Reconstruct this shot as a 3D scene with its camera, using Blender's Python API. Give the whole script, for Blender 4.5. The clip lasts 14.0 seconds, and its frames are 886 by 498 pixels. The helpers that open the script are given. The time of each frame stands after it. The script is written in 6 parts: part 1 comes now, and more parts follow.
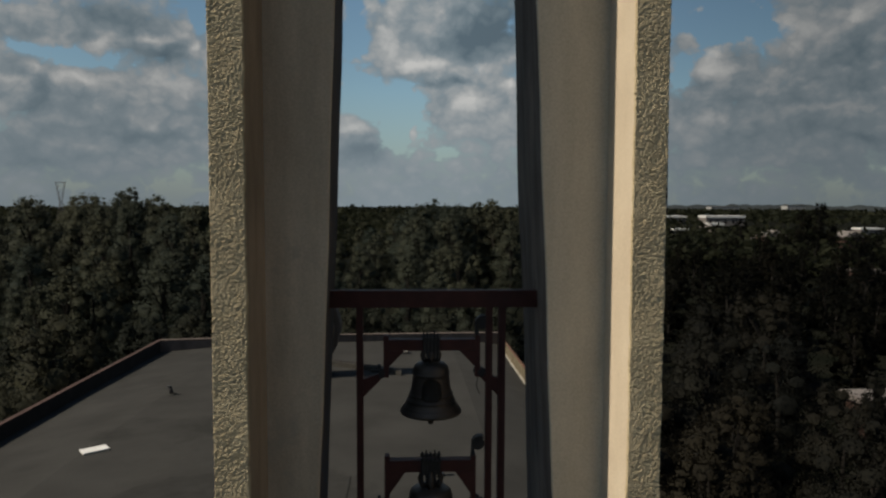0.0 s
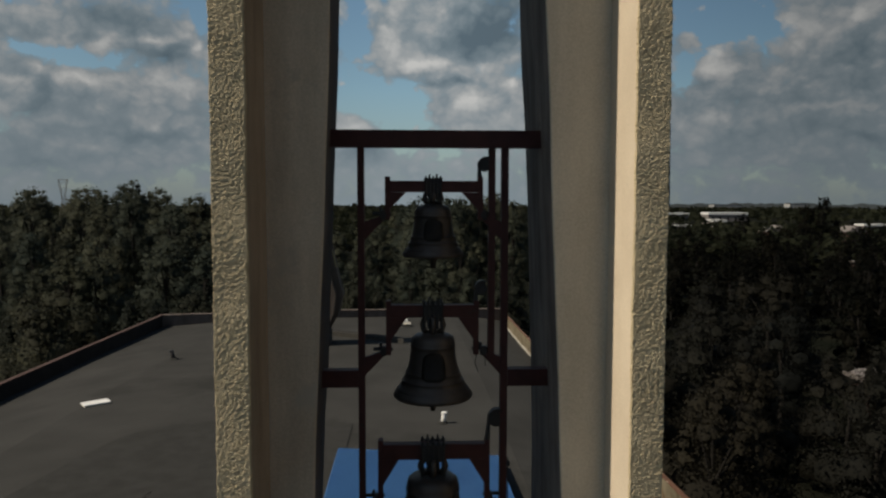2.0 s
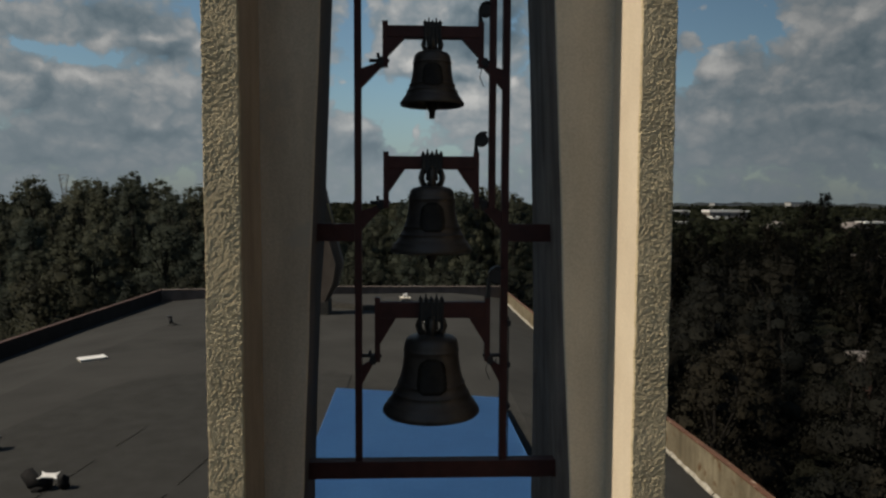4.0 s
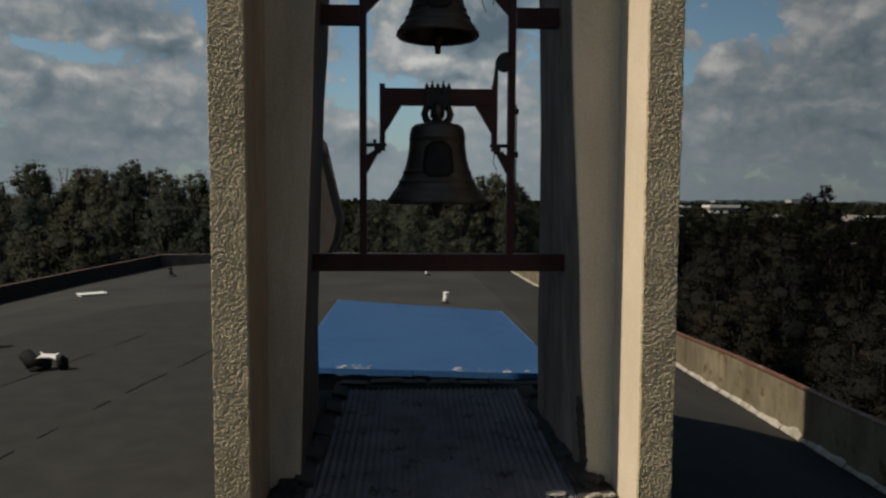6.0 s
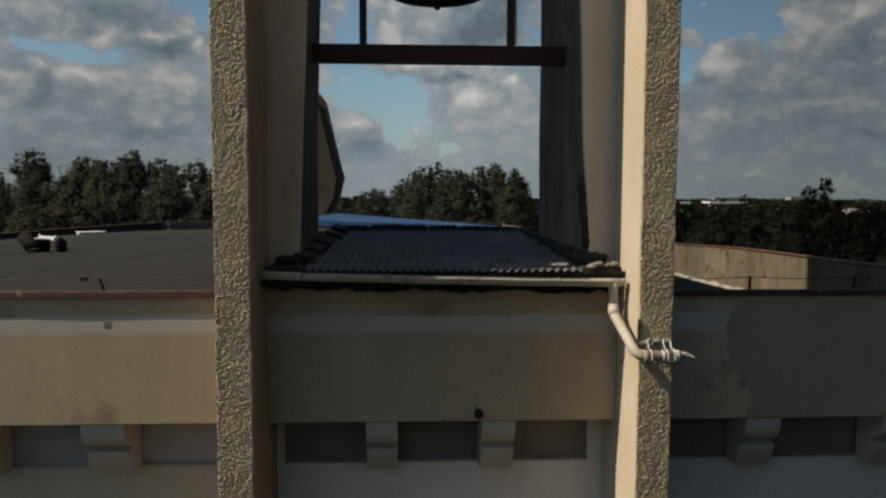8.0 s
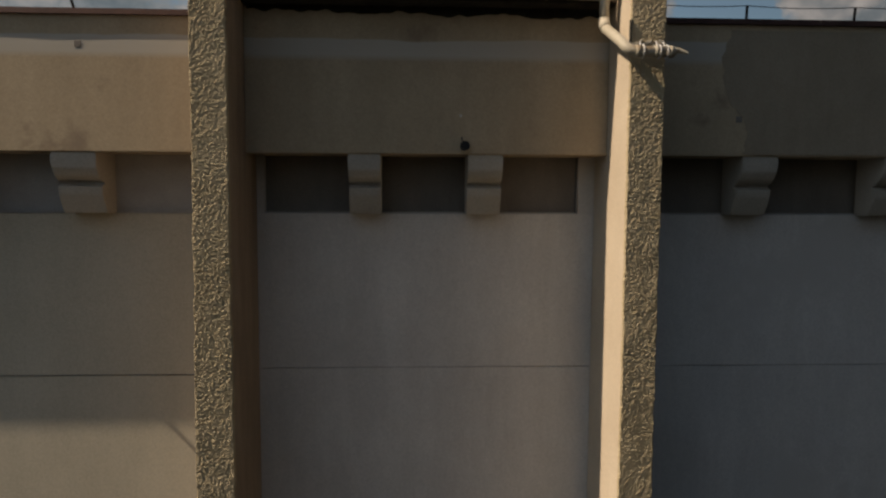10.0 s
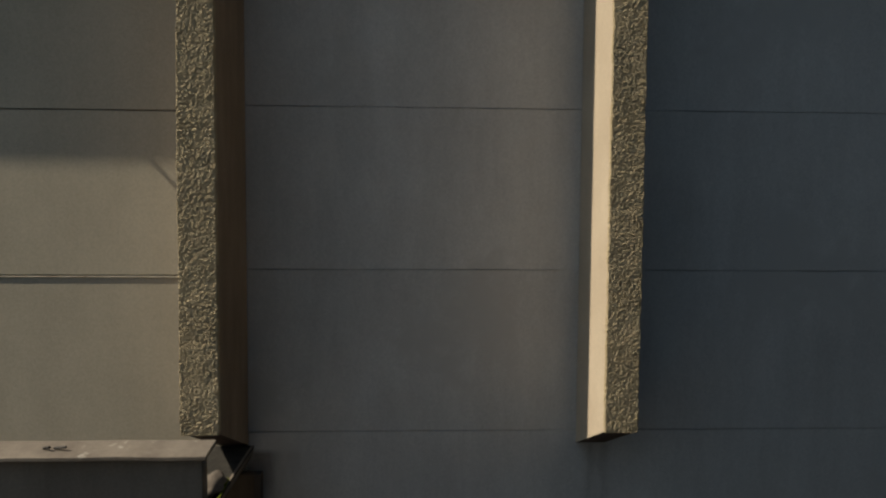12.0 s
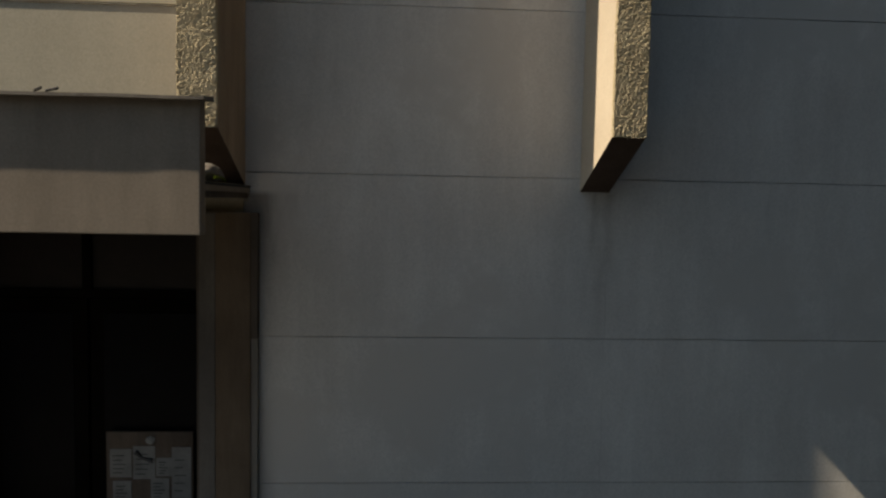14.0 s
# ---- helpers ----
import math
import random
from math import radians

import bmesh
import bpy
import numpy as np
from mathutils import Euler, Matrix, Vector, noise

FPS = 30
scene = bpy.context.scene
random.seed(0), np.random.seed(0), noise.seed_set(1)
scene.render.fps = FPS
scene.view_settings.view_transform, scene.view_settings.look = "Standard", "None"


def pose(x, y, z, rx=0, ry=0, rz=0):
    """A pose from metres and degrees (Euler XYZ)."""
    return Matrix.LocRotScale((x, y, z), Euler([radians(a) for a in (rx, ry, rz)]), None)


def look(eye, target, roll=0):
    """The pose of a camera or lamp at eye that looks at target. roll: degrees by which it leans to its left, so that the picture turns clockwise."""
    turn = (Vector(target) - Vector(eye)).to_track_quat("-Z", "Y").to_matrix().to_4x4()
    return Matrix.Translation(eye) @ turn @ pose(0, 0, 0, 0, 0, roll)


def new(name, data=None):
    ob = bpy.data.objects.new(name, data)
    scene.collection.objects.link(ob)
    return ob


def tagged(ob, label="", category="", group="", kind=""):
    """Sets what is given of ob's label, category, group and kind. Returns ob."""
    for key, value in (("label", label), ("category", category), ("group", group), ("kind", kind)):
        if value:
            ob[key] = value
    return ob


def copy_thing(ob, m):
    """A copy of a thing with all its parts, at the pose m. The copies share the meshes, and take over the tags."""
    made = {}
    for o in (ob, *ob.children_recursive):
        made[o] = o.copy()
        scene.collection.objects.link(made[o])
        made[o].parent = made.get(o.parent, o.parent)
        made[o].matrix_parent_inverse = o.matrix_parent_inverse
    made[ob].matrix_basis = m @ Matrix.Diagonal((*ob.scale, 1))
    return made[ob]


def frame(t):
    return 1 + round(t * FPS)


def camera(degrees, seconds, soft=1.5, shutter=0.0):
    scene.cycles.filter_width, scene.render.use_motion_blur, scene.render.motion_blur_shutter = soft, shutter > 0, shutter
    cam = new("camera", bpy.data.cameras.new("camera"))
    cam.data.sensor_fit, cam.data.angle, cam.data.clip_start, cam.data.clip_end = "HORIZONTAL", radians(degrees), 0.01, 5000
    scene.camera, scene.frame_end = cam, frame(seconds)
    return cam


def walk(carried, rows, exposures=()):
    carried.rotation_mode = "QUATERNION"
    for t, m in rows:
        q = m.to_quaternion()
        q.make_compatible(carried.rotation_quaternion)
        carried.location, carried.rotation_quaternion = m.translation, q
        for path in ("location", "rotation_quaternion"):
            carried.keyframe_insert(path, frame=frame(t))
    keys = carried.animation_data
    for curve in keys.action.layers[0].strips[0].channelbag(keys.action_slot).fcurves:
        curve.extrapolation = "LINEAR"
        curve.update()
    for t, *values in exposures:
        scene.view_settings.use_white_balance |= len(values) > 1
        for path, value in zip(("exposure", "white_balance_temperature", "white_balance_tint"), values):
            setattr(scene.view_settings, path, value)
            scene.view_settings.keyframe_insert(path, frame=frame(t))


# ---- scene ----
cam = camera(64.0, 14.0, 2.4)
PATH = [
    (0, (-0.284, -6.184, 15.144), (-0.188, -4.191, 15.01), 0.2),
    (0.5, (-0.282, -6.191, 14.837), (-0.187, -4.198, 14.703), 0.2),
    (1, (-0.278, -6.166, 14.414), (-0.184, -4.173, 14.281), 0.2),
    (1.5, (-0.238, -6.178, 13.912), (-0.146, -4.185, 13.778), 0.2),
    (2, (-0.28, -6.178, 13.426), (-0.19, -4.185, 13.291), 0.1),
    (2.5, (-0.254, -6.109, 13.226), (-0.165, -4.116, 13.091), 0.2),
    (2.7, (-0.248, -6.089, 13.121), (-0.159, -4.095, 12.986), 0.2),
    (4.8, (-0.257, -6.021, 10.902), (-0.169, -4.028, 10.762), 0.3),
    (5, (-0.254, -6.02, 10.687), (-0.167, -4.027, 10.547), 0.2),
    (5.5, (-0.243, -5.996, 10.163), (-0.156, -4.003, 10.021), 0.3),
    (6, (-0.308, -6.012, 9.625), (-0.22, -4.019, 9.481), 0.3),
    (6.5, (-0.312, -6.001, 9.106), (-0.224, -4.008, 8.962), 0.3),
    (7, (-0.303, -6.077, 8.526), (-0.215, -4.084, 8.38), 0.3),
    (7.2, (-0.316, -6.104, 8.301), (-0.231, -4.111, 8.156), 0.2),
    (9.3, (-0.256, -6.054, 5.928), (-0.163, -4.062, 5.781), 0.2),
    (9.5, (-0.24, -6.045, 5.652), (-0.147, -4.053, 5.504), 0.2),
    (10, (-0.175, -6.049, 4.954), (-0.081, -4.058, 4.783), 0.3),
    (10.5, (-0.121, -6.102, 4.276), (-0.025, -4.111, 4.103), 0.4),
    (11, (-0.139, -6.101, 3.569), (-0.036, -4.111, 3.406), 0.4),
    (11.5, (-0.058, -6.07, 2.875), (0.034, -4.078, 2.732), 0.4),
    (12, (-0.022, -6.124, 2.152), (0.064, -4.13, 2.026), 0.4),
    (12.5, (-0.056, -6.117, 1.496), (0.033, -4.122, 1.377), 0.6),
    (13, (-0.097, -6.101, 0.828), (0.005, -4.108, 0.702), 0.8),
    (13.5, (-0.136, -6.109, 0.205), (-0.02, -4.116, 0.073), 0.9),
    (14, (-0.109, -6.118, -0.467), (0.003, -4.126, -0.597), 1.1),
]
walk(cam, [(t, look(eye, target, roll)) for t, eye, target, roll in PATH],
     [(0, 0.0, 6420, 10), (6.5, 0.0, 6420, 10), (7.0, 0.06, 6450, 11), (9.5, 0.04, 6900, 15), (10.0, 0.03, 7100, 17), (10.5, -0.05, 6900, 15), (11.0, -0.03, 6700, 12), (12.0, -0.07, 6550, 10),
      (12.5, -0.05, 6550, 10), (13.0, 0.05, 6500, 10), (13.5, 0.25, 6600, 10), (14.0, 0.45, 6800, 11)])

# ---------------------------------------------------------------- light
SUN = Vector((1.0, 0.177, -1.08)).normalized()          # the way the sunlight travels
world = bpy.data.worlds.new("sky")
scene.world = world
world.use_nodes = True


def wire(tree, a, b):
    tree.links.new(a, b)


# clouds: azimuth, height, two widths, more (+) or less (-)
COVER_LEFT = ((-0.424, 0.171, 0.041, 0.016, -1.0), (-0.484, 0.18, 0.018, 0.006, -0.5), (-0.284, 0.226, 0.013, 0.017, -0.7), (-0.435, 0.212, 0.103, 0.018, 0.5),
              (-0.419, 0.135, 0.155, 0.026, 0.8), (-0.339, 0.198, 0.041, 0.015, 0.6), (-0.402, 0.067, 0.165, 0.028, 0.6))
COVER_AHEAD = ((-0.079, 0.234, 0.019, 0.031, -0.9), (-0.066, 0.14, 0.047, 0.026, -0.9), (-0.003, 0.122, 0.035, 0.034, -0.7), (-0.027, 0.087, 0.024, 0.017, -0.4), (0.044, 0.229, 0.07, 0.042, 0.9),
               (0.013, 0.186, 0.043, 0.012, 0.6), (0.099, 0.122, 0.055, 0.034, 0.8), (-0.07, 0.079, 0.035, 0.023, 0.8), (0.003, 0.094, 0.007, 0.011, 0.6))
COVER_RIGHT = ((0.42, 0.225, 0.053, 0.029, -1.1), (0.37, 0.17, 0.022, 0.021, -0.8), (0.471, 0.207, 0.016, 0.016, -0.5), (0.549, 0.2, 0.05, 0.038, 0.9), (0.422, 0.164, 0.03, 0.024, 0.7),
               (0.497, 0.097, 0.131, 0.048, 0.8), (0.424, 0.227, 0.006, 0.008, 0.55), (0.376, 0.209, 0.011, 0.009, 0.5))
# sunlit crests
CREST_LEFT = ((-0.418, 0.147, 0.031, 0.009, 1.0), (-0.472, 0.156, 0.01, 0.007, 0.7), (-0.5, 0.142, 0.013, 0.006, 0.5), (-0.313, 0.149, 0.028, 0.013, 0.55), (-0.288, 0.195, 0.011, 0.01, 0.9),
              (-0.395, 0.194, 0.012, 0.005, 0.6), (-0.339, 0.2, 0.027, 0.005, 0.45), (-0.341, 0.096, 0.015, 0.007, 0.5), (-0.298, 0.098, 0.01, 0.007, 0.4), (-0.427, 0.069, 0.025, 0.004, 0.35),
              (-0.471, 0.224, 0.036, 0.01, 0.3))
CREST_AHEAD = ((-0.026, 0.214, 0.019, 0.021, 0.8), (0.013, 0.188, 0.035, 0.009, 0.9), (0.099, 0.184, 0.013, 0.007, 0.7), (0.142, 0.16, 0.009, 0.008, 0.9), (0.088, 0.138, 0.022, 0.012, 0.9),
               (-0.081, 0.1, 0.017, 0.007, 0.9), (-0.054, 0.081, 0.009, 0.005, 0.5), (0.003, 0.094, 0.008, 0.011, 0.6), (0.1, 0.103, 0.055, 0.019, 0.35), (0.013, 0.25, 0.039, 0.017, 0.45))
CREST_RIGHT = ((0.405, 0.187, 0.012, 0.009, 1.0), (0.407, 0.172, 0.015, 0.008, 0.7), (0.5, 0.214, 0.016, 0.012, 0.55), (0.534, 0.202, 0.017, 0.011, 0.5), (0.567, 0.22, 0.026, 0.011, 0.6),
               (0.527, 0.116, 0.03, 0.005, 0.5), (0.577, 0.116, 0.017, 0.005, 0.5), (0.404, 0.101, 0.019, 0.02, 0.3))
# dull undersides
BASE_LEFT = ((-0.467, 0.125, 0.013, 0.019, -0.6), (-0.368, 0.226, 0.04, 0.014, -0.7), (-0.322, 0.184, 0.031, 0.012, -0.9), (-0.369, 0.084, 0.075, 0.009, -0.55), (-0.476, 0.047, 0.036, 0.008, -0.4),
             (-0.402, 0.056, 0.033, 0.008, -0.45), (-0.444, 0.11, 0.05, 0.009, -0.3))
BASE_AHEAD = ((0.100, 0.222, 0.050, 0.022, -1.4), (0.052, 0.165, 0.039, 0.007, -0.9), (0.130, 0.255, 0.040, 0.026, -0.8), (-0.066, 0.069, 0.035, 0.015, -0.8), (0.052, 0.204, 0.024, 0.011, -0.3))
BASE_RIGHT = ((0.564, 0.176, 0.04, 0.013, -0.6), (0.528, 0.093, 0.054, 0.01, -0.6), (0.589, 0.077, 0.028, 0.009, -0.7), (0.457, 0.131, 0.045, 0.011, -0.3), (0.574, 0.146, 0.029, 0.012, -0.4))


def build_sky():
    nt = world.node_tree
    nt.nodes.clear()
    N = nt.nodes.new
    out, bg = N("ShaderNodeOutputWorld"), N("ShaderNodeBackground")
    sky = N("ShaderNodeTexSky")
    sky.sky_type, sky.sun_disc = "NISHITA", False
    sky.sun_elevation, sky.sun_rotation = math.asin(-SUN.z), math.atan2(-SUN.x, -SUN.y)
    sky.dust_density, sky.air_density = 0.5, 1.0
    tint = N("ShaderNodeMixRGB")
    tint.blend_type, tint.inputs[0].default_value, tint.inputs[2].default_value = "MULTIPLY", 1.0, (0.066, 0.073, 0.068, 1)
    wire(nt, sky.outputs[0], tint.inputs[1])
    co = N("ShaderNodeTexCoord")
    sep = N("ShaderNodeSeparateXYZ")
    wire(nt, co.outputs["Generated"], sep.inputs[0])

    def feed(node, *values):
        for slot, v in zip(node.inputs, values):
            if v is None:
                continue
            if hasattr(v, "is_linked"):
                wire(nt, v, slot)
            else:
                slot.default_value = v
        return node

    def calc(op, *values):
        m = N("ShaderNodeMath")
        m.operation = op
        return feed(m, *values).outputs[0]

    def vec(op, *values):
        m = N("ShaderNodeVectorMath")
        m.operation = op
        return feed(m, *values)

    # azimuth, height: the plane in which the clouds are laid out
    spot = N("ShaderNodeCombineXYZ")
    feed(spot, calc("ARCTAN2", sep.outputs[0], sep.outputs[1]), sep.outputs[2])

    def fog(scale, detail, rough, shift, tall):
        n = N("ShaderNodeTexNoise")
        n.inputs["Scale"].default_value, n.inputs["Detail"].default_value, n.inputs["Roughness"].default_value = scale, detail, rough
        wire(nt, vec("MULTIPLY_ADD", spot.outputs[0], (1.0, tall, 1.0), shift).outputs[0], n.inputs[0])
        return n

    # ragged outlines: the layout is pushed about by coarse and fine turbulence
    push = vec("SUBTRACT", fog(18.0, 6.0, 0.58, (3.1, 7.7, 0.4), 1.0).outputs["Color"], (0.5, 0.5, 0.5))
    bent = vec("MULTIPLY_ADD", push.outputs[0], (0.052, 0.034, 0.0), spot.outputs[0]).outputs[0]

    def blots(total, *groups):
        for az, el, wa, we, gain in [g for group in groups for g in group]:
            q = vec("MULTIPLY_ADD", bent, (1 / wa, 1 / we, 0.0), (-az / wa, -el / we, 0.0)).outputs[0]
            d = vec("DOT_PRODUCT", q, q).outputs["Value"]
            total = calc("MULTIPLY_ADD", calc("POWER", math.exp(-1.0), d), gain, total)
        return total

    def ramp(value, *stops):
        r = N("ShaderNodeValToRGB")
        els = r.color_ramp.elements
        while len(els) < len(stops):
            els.new(0.5)
        for e, (p, c) in zip(els, stops):
            e.position, e.color = p, (*c, 1)
        wire(nt, value, r.inputs[0])
        return r.outputs[0]

    drift = fog(7.0, 9.0, 0.56, (1.3, 4.2, 2.6), 1.5).outputs[0]
    wisps = fog(30.0, 7.0, 0.68, (8.3, 2.9, 1.1), 1.15).outputs[0]
    cover = calc("MULTIPLY_ADD", drift, 1.5, -0.22)
    cover = calc("MULTIPLY_ADD", wisps, 0.35, calc("SUBTRACT", cover, 0.08))
    # rounded heads of cumulus
    heads = N("ShaderNodeTexVoronoi")
    heads.inputs["Scale"].default_value, heads.inputs["Detail"].default_value, heads.inputs["Roughness"].default_value = 36.0, 1.6, 0.55
    wire(nt, vec("MULTIPLY", bent, (1.0, 1.35, 0.0)).outputs[0], heads.inputs[0])
    puff = calc("SUBTRACT", 0.68, heads.outputs["Distance"])
    cover = calc("MULTIPLY_ADD", puff, 0.55, cover)
    # the cloud is thinned overhead, out of view, to lower the skylight
    cover = calc("MULTIPLY_ADD", ramp(sep.outputs[2], (0.30, (0, 0, 0)), (0.70, (1, 1, 1))), -0.45, cover)
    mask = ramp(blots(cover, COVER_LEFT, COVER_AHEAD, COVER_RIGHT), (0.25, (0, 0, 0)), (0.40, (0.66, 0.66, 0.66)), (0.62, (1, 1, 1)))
    billow = fog(15.0, 5.0, 0.55, (5.7, 0.6, 3.3), 1.25).outputs[0]
    lit = calc("MULTIPLY_ADD", wisps, 0.7, calc("MULTIPLY_ADD", drift, 0.6, calc("MULTIPLY_ADD", billow, 1.3, -1.29)))
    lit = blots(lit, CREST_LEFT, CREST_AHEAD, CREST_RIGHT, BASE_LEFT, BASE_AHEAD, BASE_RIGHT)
    lit = calc("MULTIPLY_ADD", puff, 0.65, lit)
    lit = calc("MULTIPLY_ADD", lit, 0.46, 0.52)
    tone = ramp(lit, (0.0, (0.084, 0.118, 0.142)), (0.20, (0.126, 0.164, 0.186)), (0.42, (0.188, 0.222, 0.240)), (0.60, (0.282, 0.296, 0.298)), (0.90, (0.455, 0.450, 0.430)))
    mix = feed(N("ShaderNodeMixRGB"), mask, tint.outputs[0], tone)
    haze = feed(N("ShaderNodeMixRGB"), ramp(sep.outputs[2], (0.0, (0.85, 0.85, 0.85)), (0.07, (0.45, 0.45, 0.45)), (0.15, (0, 0, 0))), mix.outputs[0], (0.180, 0.218, 0.238, 1))
    # brightness scaled by azimuth to fit the camera's view: up ahead, down at right
    off = calc("MULTIPLY_ADD", spot.inputs[0].links[0].from_socket, 1 / 0.24, -0.03 / 0.24)
    glow = calc("MULTIPLY_ADD", calc("POWER", math.exp(-1.0), calc("MULTIPLY", off, off)), 0.27, 0.87)
    aside = calc("MULTIPLY_ADD", spot.inputs[0].links[0].from_socket, 1 / 0.22, -0.56 / 0.22)
    glow = calc("MULTIPLY_ADD", calc("POWER", math.exp(-1.0), calc("MULTIPLY", aside, aside)), -0.17, glow)
    # brighter round the sun
    near_sun = calc("MAXIMUM", calc("MULTIPLY_ADD", vec("DOT_PRODUCT", co.outputs["Generated"], tuple(-SUN)).outputs["Value"], 1 / 0.9, -0.1 / 0.9), 0.0)
    glow = calc("MULTIPLY_ADD", calc("POWER", near_sun, 1.5), 0.55, glow)
    scaled = vec("SCALE", haze.outputs[0])
    wire(nt, glow, scaled.inputs["Scale"])
    feed(bg, scaled.outputs[0], 1.0)
    wire(nt, bg.outputs[0], out.inputs[0])


build_sky()
sun = new("sun", bpy.data.lights.new("sun", "SUN"))
sun.data.energy, sun.data.angle, sun.data.color = 5.2, radians(0.55), (1.0, 0.875, 0.69)
sun.matrix_world = look((-40, -10, 60), Vector((-40, -10, 60)) + SUN)


# ---------------------------------------------------------------- materials
def material(name, colours, scale=3.0, rough=0.85, fine=60.0, bump=0.15, metal=0.0, streak=0.0, spots=None, per_piece=0.0, dist=0.01, lean=1.0, spec=0.25):
    """Two colours mixed by coarse noise, a fine grain, an optional vertical streaking and darker spots, with relief."""
    m = bpy.data.materials.new(name)
    m.use_nodes = True
    nt = m.node_tree
    N, L = nt.nodes.new, nt.links.new
    b = nt.nodes["Principled BSDF"]
    b.inputs["Roughness"].default_value, b.inputs["Metallic"].default_value = rough, metal
    b.inputs["Specular IOR Level"].default_value = spec
    co = N("ShaderNodeTexCoord").outputs["Object"]

    def noise_tex(s, detail=6.0, r=0.6, squash=None):
        n = N("ShaderNodeTexNoise")
        n.inputs["Scale"].default_value, n.inputs["Detail"].default_value, n.inputs["Roughness"].default_value = s, detail, r
        src = co
        if squash:
            mp = N("ShaderNodeMapping")
            mp.inputs["Scale"].default_value = squash
            L(co, mp.inputs[0])
            src = mp.outputs[0]
        L(src, n.inputs[0])
        return n.outputs[0]

    def blend(mode, fac, a, c):
        x = N("ShaderNodeMixRGB")
        x.blend_type = mode
        for slot, v in zip(x.inputs, (fac, a, c)):
            if isinstance(v, float):
                slot.default_value = v
            elif isinstance(v, tuple):
                slot.default_value = (*v, 1)
            else:
                L(v, slot)
        return x.outputs[0]

    def ramp(value, lo, hi):
        r = N("ShaderNodeMapRange")
        r.inputs["From Min"].default_value, r.inputs["From Max"].default_value = lo, hi
        L(value, r.inputs[0])
        return r.outputs[0]

    colour = blend("MIX", ramp(noise_tex(scale), 0.35 * lean, 0.65), tuple(colours[0]), tuple(colours[1]))
    grain = noise_tex(fine, 4.0, 0.7)
    colour = blend("MULTIPLY", 0.35, colour, blend("MIX", ramp(grain, 0.3, 0.7), (0.6, 0.6, 0.6), (1.25, 1.25, 1.25)))
    if streak:
        s = noise_tex(1.0, 6.0, 0.65, (3.2, 3.2, 0.55))
        colour = blend("MULTIPLY", streak, colour, blend("MIX", ramp(s, 0.38, 0.62), (0.42, 0.40, 0.38), (1.0, 1.0, 1.0)))
    if spots:
        colour = blend("MIX", ramp(noise_tex(spots[0], 7.0, 0.65), spots[1], spots[1] + 0.07), colour, tuple(spots[2]))
    if per_piece:
        info = N("ShaderNodeObjectInfo").outputs["Random"]
        colour = blend("MULTIPLY", 1.0, colour, blend("MIX", info, (1 - per_piece,) * 3, (1.0, 1.0, 1.0)))
    L(colour, b.inputs["Base Color"])
    L(grain, N("ShaderNodeBump").inputs["Height"])
    bp = [n for n in nt.nodes if n.type == "BUMP"][0]
    bp.inputs["Strength"].default_value, bp.inputs["Distance"].default_value = bump, dist
    L(bp.outputs[0], b.inputs["Normal"])
    return m


STUCCO = material("rough_stucco", ((0.46, 0.37, 0.23), (0.545, 0.447, 0.288)), 1.6, 0.95, 130, 0.75, dist=0.012, spots=(2.2, 0.66, (0.31, 0.255, 0.175)))
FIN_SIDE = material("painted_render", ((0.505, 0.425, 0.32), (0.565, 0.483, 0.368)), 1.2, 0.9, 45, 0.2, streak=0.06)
# pylon inner faces: their shade put into darker concrete colours
PYLON_SIDE = material("streaked_shaded_concrete", ((0.195, 0.158, 0.128), (0.285, 0.235, 0.19)), 1.0, 0.9, 40, 0.3, streak=0.75, spots=(1.1, 0.60, (0.13, 0.10, 0.082)))
PYLON_DARK = material("deep_shaded_concrete", ((0.062, 0.045, 0.036), (0.095, 0.071, 0.057)), 1.0, 0.9, 40, 0.3, streak=0.5)
SOOT = material("sooty_metal", ((0.006, 0.006, 0.006), (0.011, 0.010, 0.010)), 6, 0.8, spec=0.08)
# left pilaster's flanks: browner copy of FIN_SIDE with shade in its colour
FLANK_SHADED = material("shaded_flank_render", ((0.31, 0.24, 0.172), (0.385, 0.30, 0.218)), 0.9, 0.9, 45, 0.2, streak=0.45)
FOOT_SHADE = material("shaded_foot_underside", ((0.085, 0.058, 0.047), (0.12, 0.085, 0.068)), 3, 0.9, 40, 0.3)
# bluish grey base colour in place of distance haze on the hills
HILL = material("haze_toned_hill", ((0.014, 0.018, 0.019), (0.022, 0.027, 0.028)), 0.004, 0.95, 0.05, 0.0)
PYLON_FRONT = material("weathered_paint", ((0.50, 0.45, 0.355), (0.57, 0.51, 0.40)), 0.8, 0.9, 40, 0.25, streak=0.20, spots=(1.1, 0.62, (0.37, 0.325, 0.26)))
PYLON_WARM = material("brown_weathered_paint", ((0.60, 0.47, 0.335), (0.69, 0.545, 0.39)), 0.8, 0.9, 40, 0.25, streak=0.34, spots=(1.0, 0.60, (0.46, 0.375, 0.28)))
WALL = material("wall_render", ((0.62, 0.585, 0.535), (0.69, 0.655, 0.60)), 0.9, 0.92, 55, 0.15, streak=0.16, per_piece=0.06, spots=(0.55, 0.54, (0.58, 0.545, 0.495)))
WALL_CREAM = material("cream_wall_render", ((0.47, 0.428, 0.332), (0.53, 0.482, 0.376)), 0.9, 0.92, 55, 0.15, streak=0.10, per_piece=0.05)
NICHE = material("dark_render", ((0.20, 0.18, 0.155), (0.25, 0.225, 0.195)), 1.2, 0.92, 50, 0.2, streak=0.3)
